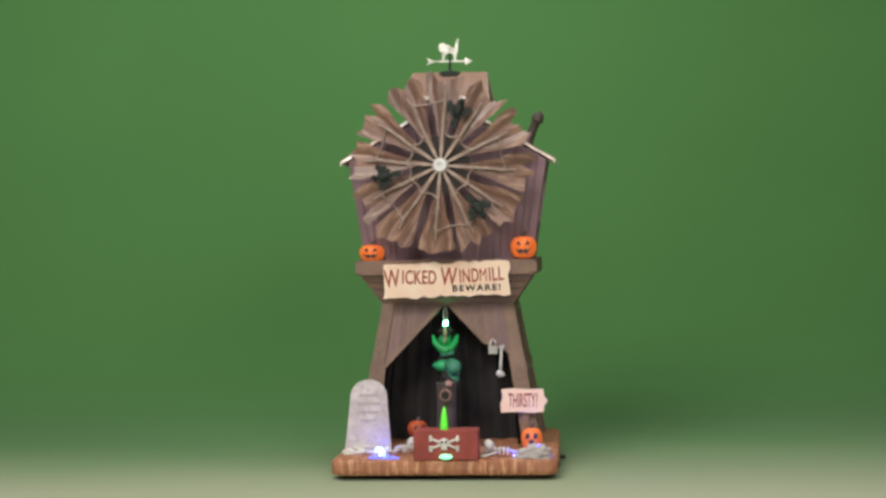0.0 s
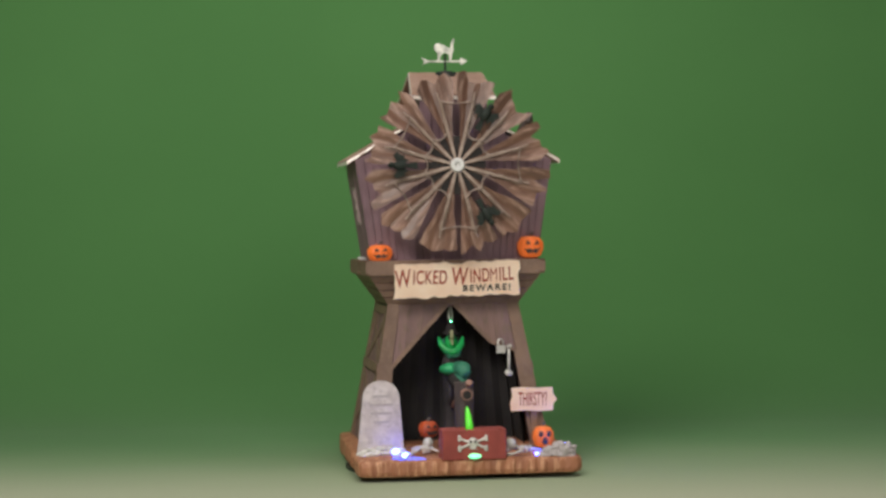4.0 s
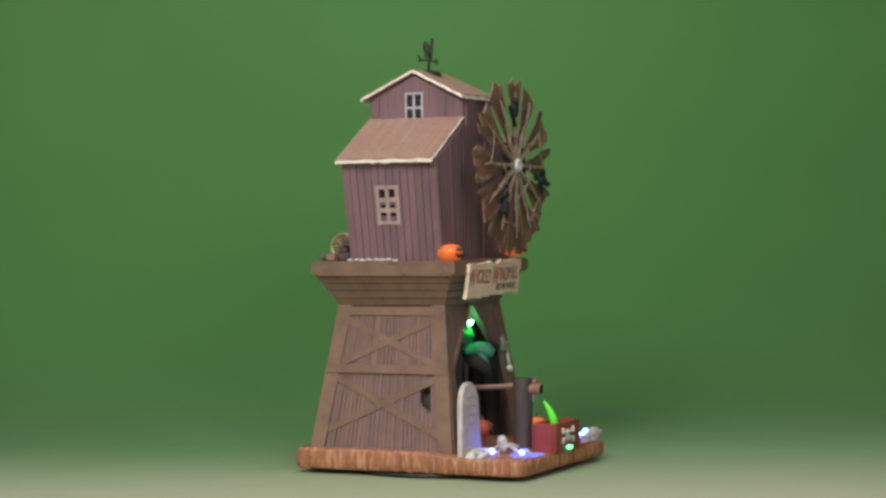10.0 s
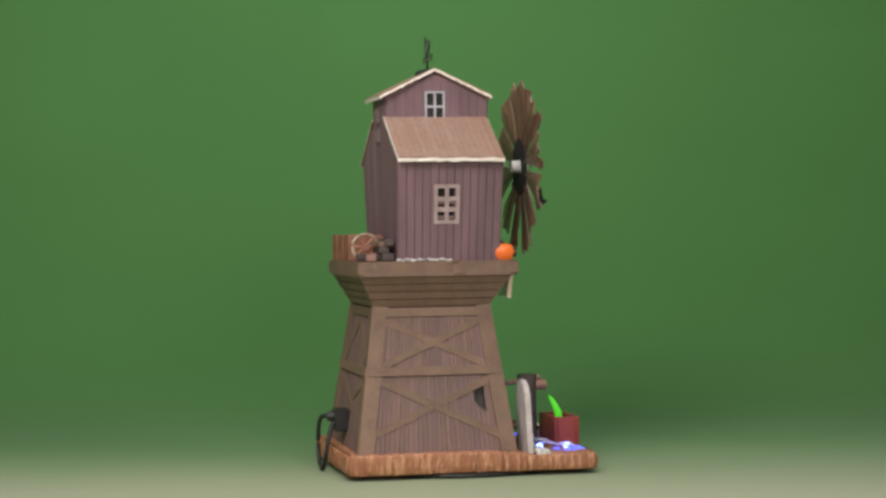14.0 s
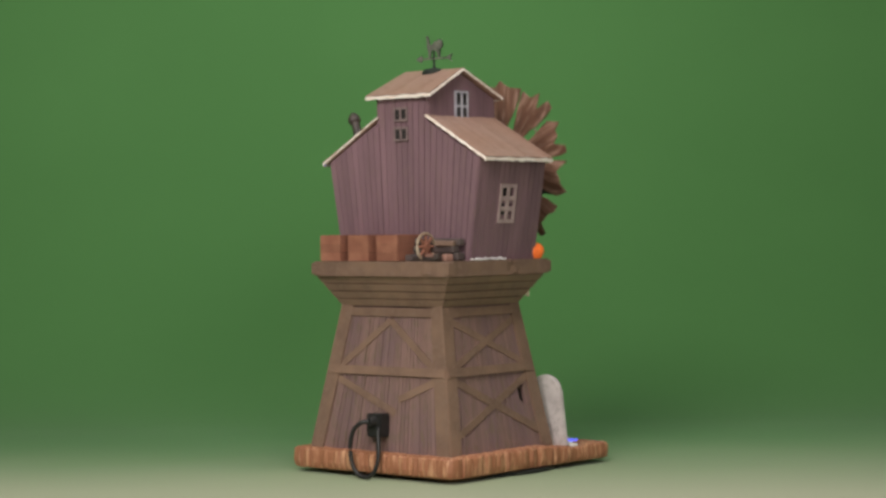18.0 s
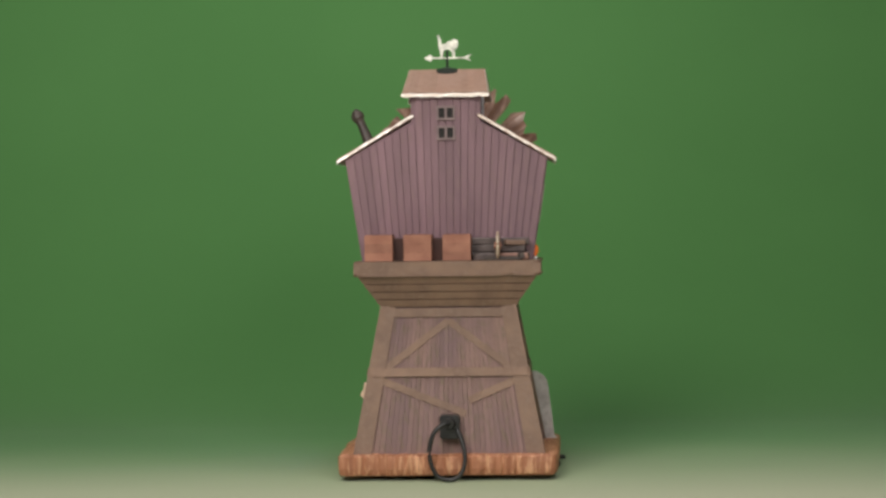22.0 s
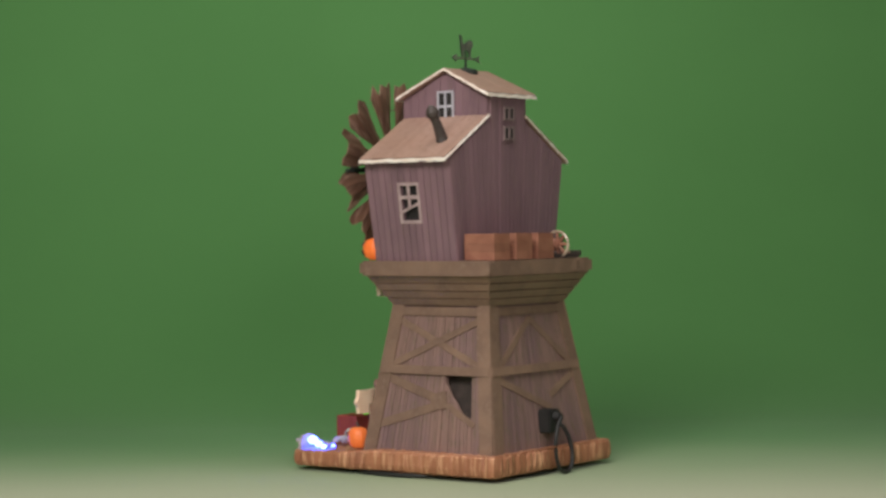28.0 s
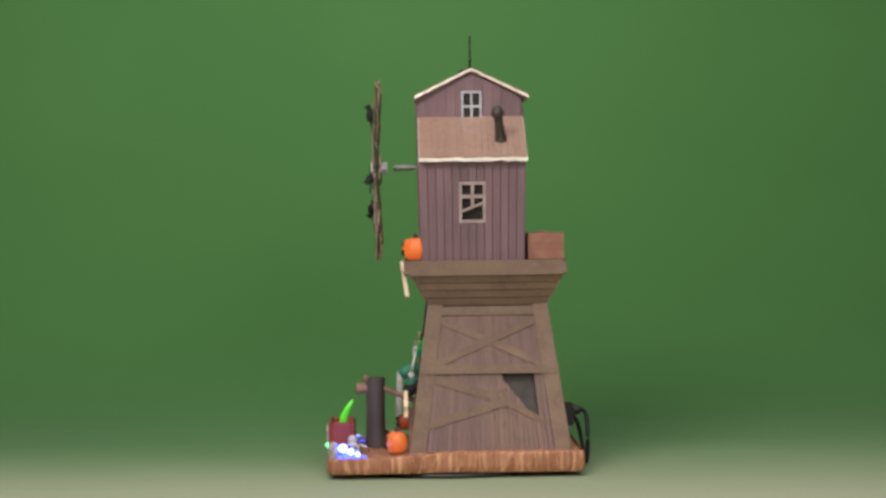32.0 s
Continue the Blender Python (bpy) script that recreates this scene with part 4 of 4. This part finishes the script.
def build_pump():
    bm = bmesh.new()
    lathe(bm, (0.0, -46.5, 9.0), [(6.6, 0), (6.5, 2.8), (6.0, 8.8), (5.6, 22.8), (5.7, 36.8), (6.0, 42.3), (4.4, 42.4), (4.3, 36.8)], 18)
    part("stump", bm, STUMP, mill, "dark hollow wooden pump stump")
    # lever worked up and down
    bm = bmesh.new()
    path_tube(bm, [(0.5, -8, 1.5), (0, 0, 0), (-1.5, 16, -0.6), (-3.5, 37, 0.2)], [1.9, 1.7, 1.5, 1.4], 8)
    lever = part("pump_lever", bm, RAIL, mill, "pinkish-brown wooden pump lever")
    lever.matrix_basis = pose(PIVOT[0] * MM, PIVOT[1] * MM, PIVOT[2] * MM)
    bm = bmesh.new()
    tube(bm, (0.0, -50.5, 45.0), (0.2, -58.0, 44.6), 3.0, 3.4, 14)
    part("spout", bm, RAIL, mill, "round dark wooden spout end")
    bm = bmesh.new()
    tube(bm, (0.2, -58.0, 44.6), (0.2, -58.4, 44.58), 2.5, 2.5, 12)
    part("spout_hole", bm, DARK, mill)
    bm = bmesh.new()
    path_tube(bm, [(-0.4, -60.0, 38.0), (-0.3, -61.2, 36.5), (-0.2, -63.4, 33), (-0.1, -65.8, 28), (0, -66.8, 22.4)], [0.5, 1.1, 1.7, 2.2, 2.4], 10)
    smooth(part("slime_stream", bm, SLIME, mill, "bright green slime pouring into the red trough"))
    return lever


lever = build_pump()


def build_figurine():
    """A bowing robed figure; its own space has the floor inside the doorway at zero."""
    bm = bmesh.new()
    lathe(bm, (0, 0, -2), [(6.0, 0), (5.0, 16), (3.8, 32), (4.4, 48), (5.0, 58), (3.0, 64)], 14, 0, 7, 0.18)
    ball(bm, (0, -2.5, 68.5), 4.0, (0.9, 0.85, 1.25), mi=1)
    tube(bm, (0, -5.4, 70.5), (-0.2, -9.2, 67.5), 1.4, 0.3, 6, 4)
    path_tube(bm, [(0, -5.6, 76), (0, -6.2, 72), (0, -6.0, 69)], [0.8, 1.1, 0.7], 6, 4)
    path_tube(bm, [(-7.6, -2.5, 71.5), (-6.4, -4.5, 67.5), (-3.4, -6.6, 64.2), (0, -7.4, 63.0), (3.4, -6.6, 64.2), (6.2, -4.5, 67.5), (7.2, -2.5, 71.5)], [0.7, 1.7, 2.3, 2.5, 2.3, 1.7, 0.7], 8, 1)
    for e in (-1, 1):
        ball(bm, (e * 1.6, -5.4, 71.4), 0.8, u=6, v=5, mi=2)
    tube(bm, (0, 1, 57), (0, -1, 65), 2.6, 2.2, 8, 1)
    lathe(bm, (0, -0.5, 73.0), [(5.2, 0), (5.2, 0.7), (3.6, 1.1), (2.6, 4.5), (1.2, 8), (0.4, 10)], 14, 2)
    fig = smooth(part("figurine", bm, [ROBE, GREENLIT, DARK, PEWTER, mat_face], mill, "small dark robed figurine bowing, with a collar coloured lamp-lit green"))
    # green lamp hung under the peak of the doorway, on two bare wires
    bm = bmesh.new()
    ball(bm, (-2.6, -14.2, 84.0), 1.15, (0.9, 0.9, 1.25), 12, 8)
    lamp = part("doorway_lamp", bm, DOORLED, mill, "small bright green lamp hung in the peak of the doorway")
    for e in (-1, 1):
        b = bmesh.new()
        path_tube(b, [(-2.6 + e * 0.6, -14.2, 85.0), (-2.6 + e * 1.1, -13.8, 89.0), (-2.6 + e * 0.5, -13.0, 94.0)], 0.35, 6)
        part("lamp_wire", b, PEWTER, lamp)
    # arms reaching down to the lever
    bm = bmesh.new()
    path_tube(bm, [(-6.6, -6, 2), (-6.2, -10, -4), (-4.0, -14, -7.5), (-1.5, -15, -7.5)], [1.0, 1.5, 1.7, 1.0], 8)
    path_tube(bm, [(1.6, -6, 3), (2.6, -10, -3), (1.0, -14, -7), (-2, -15, -7.6)], [1.0, 1.5, 1.7, 1.0], 8)
    arms = smooth(part("figurine_arms", bm, GREENCLOTH, mill, "teal bent arms"))
    bm = bmesh.new()
    ball(bm, (-3.2, -14.5, 0), 5.0, (1.45, 0.9, 0.7), 12, 8)
    path_tube(bm, [(-2, -13, -1), (1.2, -18, 0.6), (3, -22.5, 0), (4, -26.5, -2.5)], [3.4, 4.2, 4.6, 3.0], 10, 1)
    path_tube(bm, [(2, -18, -3), (3.2, -21, -8), (4.2, -22.5, -13)], [4.4, 3.0, 0.8], 8, 1)
    path_tube(bm, [(-2, -12, -4), (0.5, -17, -7), (2.5, -22, -12), (3, -23, -16)], [4.6, 5.4, 4.2, 1.5], 8, 3)
    path_tube(bm, [(-3.5, -12, -1), (-3.5, -11.6, -12), (-3.2, -11, -22)], [1.6, 1.7, 1.8], 8, 2)
    sleeve = smooth(part("figurine_sleeve", bm, [GREENDIM, GREENCLOTH, ROBE, DARK], mill, "teal ragged sleeve held over the lever"))
    return fig, arms, sleeve


mat_face = mat("figure_face", (0.42, 0.40, 0.24), 0.5, (0.30, 0.34, 0.18), 150, bump=0.3)
figure, arms, sleeve = build_figurine()


def build_door_things():
    bm = bmesh.new()
    tube(bm, (30.5, -24.6, 56), (31.2, -22.0, 69), 0.9, 0.8, 8)
    for c, r in (((30.0, -24.8, 54.6), 2.1), ((31.4, -24.6, 54.2), 1.7), ((30.7, -22.2, 70), 1.2), ((32.0, -22.0, 70.2), 1.2)):
        ball(bm, c, r, u=9, v=6)
    smooth(part("bone", bm, BONE, mill, "white hanging bone beside the doorway"))
    bm = bmesh.new()
    box(bm, (26.2, -22.8, 68.5), (5.4, 2.2, 4.6))
    path_tube(bm, [(24.6, -22.4, 70.6), (24.8, -22, 73.6), (26.2, -21.8, 74.8), (27.6, -22, 73.6), (27.8, -22.4, 70.6)], 0.6, 6)
    part("padlock", bm, METAL, mill, "small grey padlock")


build_door_things()


def build_skeletons():
    # one sprawls before the gravestone, the other by the pumpkin
    for name, o, turn, label in (("skeleton", (-29.0, -52.0, 9.3), -39, "pale skeleton crawling out, lit blue from below"), ("skeleton", (38.0, -60.0, 9.5), 90, "pale skeleton lying by the pumpkin, lit blue from below")):
        bm = bmesh.new()
        ball(bm, (0, 13, 6.2), 3.4, (0.9, 1, 1.05), 10, 8)
        box(bm, (0, 14.5, 3.4), (3.2, 2.4, 2.0))
        path_tube(bm, [(0, 11, 4.5), (0, 4, 4.0), (1, -6, 2.2)], [0.8, 0.9, 0.7], 6)
        for k in range(4):
            pts = []
            for i in range(7):
                a = math.pi * i / 6
                pts.append((4.0 * math.cos(a), 9 - k * 2.4, 1.4 + 4.0 * math.sin(a)))
            path_tube(bm, pts, 0.5, 5)
        for s in (-1, 1):
            path_tube(bm, [(s * 4, 9.5, 4.5), (s * 8, 8, 3.0), (s * 9, 14, 1.4), (s * 8.4, 17, 1.2)], [0.8, 0.7, 0.7, 0.9], 6)
            path_tube(bm, [(s * 1.6, -6, 2.2), (s * 4, -11, 3.2), (s * 3.4, -16, 1.2)], [0.9, 0.8, 0.7], 6)
        for s in (-1, 1):
            ball(bm, (s * 1.3, 16.0, 6.8), 0.9, u=6, v=5, mi=1)
        ob = part(name, bm, [BONE, BLACKPAINT], mill, label)
        smooth(ob)
        ob.matrix_basis = pose(o[0] * MM, o[1] * MM, o[2] * MM, 0, 0, turn)
    for c, r in (((-36.3, -61.0, 11.0), 1.8), ((-40.0, -43.5, 11.4), 2.0), ((40.5, -60.5, 9.6), 1.2), ((54.0, -65.0, 14.4), 2.6), ((54.6, -60.5, 12.4), 2.0), ((54.2, -56.5, 10.8), 1.5)):
        bm = bmesh.new()
        ball(bm, c, r, (1.3, 1, 0.9), 10, 7)
        part("blue_lamp", bm, BLUELED, mill, "small glowing blue lamp on the base")
    r = random.Random(9)
    # emissive patches added to spread the blue lamps' glow over the base
    for cx, cy in ((-35, -62), (51, -60)):
        bm = bmesh.new()
        for k in range(18):
            ball(bm, (cx + r.uniform(-9, 9), cy + r.uniform(-8, 8), 9.3), r.uniform(1.2, 2.4), (1.2, 1.2, 0.5), 7, 5)
        part("glow_patch", bm, BLUEGLOW, mill, "lumpy emissive patch added for the lamps' blue spill")

    bm = bmesh.new()
    for k in range(52):
        f = r.random()
        x, y = 42 + 17.5 * f, -66.5 - 4.4 * math.sin(min(1, f * 1.8) * math.pi / 2)
        z = 9.2 + 8.2 * r.random() ** 1.3 * (1 - 0.5 * abs(2 * f - 1.3))
        ball(bm, (x + r.uniform(-1.4, 1.4), y + r.uniform(-1.2, 1.2), z), r.uniform(1.0, 2.3), (r.uniform(0.9, 1.6), 0.9, r.uniform(0.6, 1.0)), 7, 5)
    for c, q in (((49.5, -70.6, 11.6), 3.0), ((54.2, -70.8, 13.2), 3.6), ((58.6, -69.4, 12.2), 2.8), ((52.0, -70.4, 16.2), 2.2), ((56.4, -70.2, 15.8), 2.0)):
        ball(bm, c, q, (1.1, 0.8, 0.95), 8, 6)
    part("stone_heap", bm, mat_worn, mill, "low heap of grey stones hiding a blue lamp")


build_skeletons()


# ---- ledge clutter at the back ----
def build_ledge_clutter():
    for k, x in enumerate((38.5, 16.0, -6.5)):
        bm = bmesh.new()
        box(bm, (x, 54.5, 129.8), (14.6, 19.0, 14.0))
        crate = part("wooden_crate", bm, mat_gap, mill, "reddish-brown slatted wooden crate on the ledge")
        for j in range(3):
            z = 124.9 + j * 4.9
            for c, s in (((x, 64.4, z), (16.0, 1.0, 4.85)), ((x, 44.6, z), (16.0, 1.0, 4.85)), ((x - 7.5, 54.5, z), (1.0, 18.8, 4.85)), ((x + 7.5, 54.5, z), (1.0, 18.8, 4.85))):
                b = bmesh.new()
                box(b, c, s, pose(0, 0, 0, rnd.uniform(-1, 1), 0, rnd.uniform(-1, 1)).to_3x3())
                part("slat", b, CRATEWOOD, crate)
        for i in range(4):
            b = bmesh.new()
            box(b, (x - 5.85 + i * 3.9, 54.5, 137.2), (3.6, 20, 0.9))
            part("slat", b, CRATEWOOD, crate)
    # dark fillers added to make the gaps between the crates dark
    for x in (27.2, 4.8):
        bm = bmesh.new()
        box(bm, (x, 50.5, 129.0), (6.2, 13.0, 13.0))
        part("gap_filler", bm, mat_gap, mill, "dark red filler added to darken the gap between crates")
    # broken cart wheel leaning among planks
    o, wr = Vector((-30.0, 57.5, 130.6)), 7.6
    bm = bmesh.new()
    path_tube(bm, [o + Vector((0, wr * math.cos(radians(a)), wr * math.sin(radians(a)))) for a in range(-90, 271, 15)], 0.9, 6)
    wheel = part("cart_wheel", bm, mat_rim, mill, "worn brown cart wheel standing among planks on the ledge")
    for a in range(0, 360, 45):
        b = bmesh.new()
        tube(b, o, o + Vector((0, math.cos(radians(a)), math.sin(radians(a)))) * (wr - 0.6), 1.1, 1.0, 6)
        part("spoke", b, CRATEWOOD, wheel)
    b = bmesh.new()
    tube(b, o + Vector((-2, 0, 0)), o + Vector((2, 0, 0)), 2.2, 2.2, 10)
    part("wheel_hub", b, CRATEWOOD, wheel)
    for k, (c, s, a) in enumerate((((-30, 52, 124), (26, 5, 2.4), 8), ((-33, 60, 123.6), (22, 4, 2.2), -12), ((-25, 48, 128), (20, 3, 7), 4), ((-42, 55, 125), (3, 20, 3), 10))):
        bm = bmesh.new()
        box(bm, c, s, pose(0, 0, 0, 0, 6 * (k - 1), a).to_3x3())
        part("loose_plank", bm, RUST, mill, "dark loose plank on the ledge")
    for k, (c, s, a) in enumerate((((-30.5, 47.8, 124.6), (35, 7.0, 4.4), 2), ((-29.5, 48.4, 129.0), (33, 6.0, 4.0), -3), ((-38, 56, 124.4), (19, 6, 4.0), -6), ((-22, 56.5, 124.2), (13, 5, 3.8), 8), ((-39.5, 51, 132.4), (12, 5, 3.0), 14), ((-31, 46.6, 133.2), (34, 5.0, 4.0), 1))):
        bm = bmesh.new()
        box(bm, c, s, pose(0, 0, 0, 0, rnd.uniform(-2, 2), a).to_3x3())
        bmesh.ops.bevel(bm, geom=list(bm.edges), offset=0.5, segments=1, affect="EDGES")
        part("stacked_board", bm, RAIL if k == 2 else BEAMWOOD if k == 4 else STUMP, mill, "brown board stacked by the cart wheel")
    # pale specks along the foot of the left wall
    bm = bmesh.new()
    r = random.Random(21)
    for k in range(26):
        ball(bm, (-51.2 + r.uniform(-0.6, 0.6), 42 - k * 1.25 + r.uniform(-0.6, 0.6), 122.4 + r.uniform(0, 0.9)), r.uniform(0.5, 1.1), (1, 1.3, 0.8), 6, 4)
    part("pale_flakes", bm, WHITE, mill, "pale flakes along the foot of the wall")


mat_gap = mat("crate_gap_dark", (0.06, 0.02, 0.015), 0.7, (0.035, 0.013, 0.01), 120, bump=0.2)
mat_rim = mat("rim_worn", (0.52, 0.42, 0.32), 0.3, (0.25, 0.17, 0.11), 120, bump=0.3, coat=0.6)
build_ledge_clutter()


# ---- chimney, weathervane, plug ----
def build_top():
    bm = bmesh.new()
    path_tube(bm, [(45.0, 29.4, 184.8), (45.6, 29.2, 189.0), (46.8, 28.8, 194.0), (49.4, 28.0, 200.5), (51.4, 27.4, 204.9)], [5.0, 4.3, 3.2, 2.7, 2.6], 12)
    pipe = part("chimney", bm, RUST, mill, "crooked blackened stovepipe chimney with a flared foot and a cap")
    b = bmesh.new()
    path_tube(b, [(51.1, 27.5, 204.3), (51.8, 27.3, 205.5), (52.3, 27.1, 206.5), (53.1, 26.9, 208.5), (53.9, 26.7, 210.5), (54.5, 26.6, 211.9)], [2.7, 3.0, 3.9, 3.8, 2.6, 0.9], 12)
    part("cap", b, RUST, pipe)
    # weathervane: arched cat on an arrow, its foot astride the ridge
    bm = bmesh.new()
    tube(bm, (0, YC, 235.6), (0, YC, 247), 0.8, 0.6, 8)
    lathe(bm, (0, YC, 232.8), [(7.6, 0), (7.4, 1.6), (6.2, 3.2), (1.4, 4.2)], 20)
    vane = part("weathervane", bm, CROW, mill, "cat weathervane on a dark foot astride the roof ridge")
    # pale faces and dark rims paint the metal's reflection and shade
    b = bmesh.new()
    z = 242.6
    box(b, (-0.5, YC, z), (23, 0.8, 1.0))
    prism(b, [(-10, -0.5), (-14.6, -2.3), (-12.6, 0), (-14.6, 2.3), (-10, 0.5)], (0, YC - 0.35, z), (1, 0, 0), (0, 0, 1), -0.7, rim=1)
    prism(b, [(9, 0.5), (9.6, 2.2), (13.8, 0), (9.6, -2.2), (9, -0.5)], (0, YC - 0.35, z), (1, 0, 0), (0, 0, 1), -0.7, rim=1)
    part("arrow", b, [PEWTER, CROW], vane, "arrow with faces painted bright and edges dark, as if lit")
    b = bmesh.new()
    L = [(-8.2, 0), (-7.0, 0), (-6.4, 3.2), (-4.4, 5.0), (-1.6, 4.0), (-0.9, 0), (0.2, 0), (0.6, 3.6), (1.6, 6.4), (1.5, 10), (2.4, 13.0), (1.2, 13.6), (0.0, 10.6), (-0.2, 7.8), (-2.6, 8.2), (-4.6, 9.8),
         (-6.8, 9.9), (-7.4, 11.2), (-8.4, 10.2), (-9.7, 10.4), (-10.5, 8.0), (-9.9, 6.0), (-8.4, 5.0)]
    prism(b, L, (3.6, YC - 0.5, z + 0.4), (1, 0, 0), (0, 0, 1), -1.0, rim=1)
    part("cat", b, [PEWTER, CROW], vane, "arched cat with faces painted bright and edges dark, as if lit")
    # power socket and cable at the back
    bm = bmesh.new()
    box(bm, (-1.5, 68.8, 27.5), (11.4, 8.6, 13.6))
    bmesh.ops.bevel(bm, geom=list(bm.edges), offset=0.8, segments=2, affect="EDGES")
    plug = part("power_plug", bm, RUBBER, mill, "black power plug at the back wall")
    b = bmesh.new()
    tube(b, (-2, 72, 30), (-1.5, 77, 29.6), 3.4, 2.6, 12)
    part("plug_head", b, RUBBER, plug)
    b = bmesh.new()
    loop = [(-1.5, 76.5, 29.8), (2, 79.5, 29.5), (7, 80.6, 25), (9.5, 80.8, 17), (9, 80.8, 8), (5.6, 80.6, 1), (1, 80.4, -1.4), (-4.5, 80.4, -1.2), (-8.5, 80, 2.4), (-10.3, 79, 9), (-9.5, 77.5, 17), (-7, 75, 24), (-5, 71.5, 26.5)]
    fine = []
    for k in range(len(loop) - 1):
        p0, p1, p2, p3 = (Vector(loop[max(0, min(len(loop) - 1, k + d))]) for d in (-1, 0, 1, 2))
        for i in range(4):
            u = i / 4
            fine.append(0.5 * (2 * p1 + (p2 - p0) * u + (2 * p0 - 5 * p1 + 4 * p2 - p3) * u * u + (3 * p1 - p0 - 3 * p2 + p3) * u ** 3))
    path_tube(b, fine + [Vector(loop[-1])], 1.3, 8)
    smooth(part("cable", b, RUBBER, plug, "black cable looped down to the table"))


build_top()


# ---- movement ----
def table_turn(t):
    """Degrees by which the turntable has turned at t seconds."""
    u, r = t - 2.46, 0.4
    w = 9.392
    if u <= 0:
        return -4.3
    return -4.3 + w * (u * u / (2 * r) if u < r else u - r / 2)


def motions():
    times = [0.0, 1.0, 2.0, 2.4, 2.6, 2.8, 3.0, 3.5] + [4.0 + i for i in range(29)]
    for thing in (mill, plate):
        walk(thing, [(t, pose(0, 0, 0, 0, 0, table_turn(t))) for t in times])
    # the figure works the lever once in each turn of the wheel
    steps = [0.4 * i for i in range(81)]
    swing = [math.cos(2 * math.pi * (t - 1.25) / 4.162) for t in steps]
    walk(lever, [(t, pose(PIVOT[0] * MM, PIVOT[1] * MM, PIVOT[2] * MM, -14 + 12 * s, 0, 0)) for t, s in zip(steps, swing)])
    walk(figure, [(t, pose(-2.6 * MM, -5.2 * MM, (7.8 + 5.0 * s) * MM, 3.5 - 4 * s, 0, 0)) for t, s in zip(steps, swing)])
    walk(sleeve, [(t, pose(0, (3.4 * s - 1.8) * MM, (61.5 + 8.0 * s) * MM)) for t, s in zip(steps, swing)])
    walk(arms, [(t, pose(0, (3.4 * s - 1.8) * MM, (74.5 + 4.0 * s) * MM)) for t, s in zip(steps, swing)])
    # the wheel turns anticlockwise as one faces it
    walk(fan, [(0.5 * i, pose(HUB[0] * MM, HUB[1] * MM, HUB[2] * MM, 0, 95 - 87.4 * (0.5 * i - 6.0), 0)) for i in range(65)])


motions()
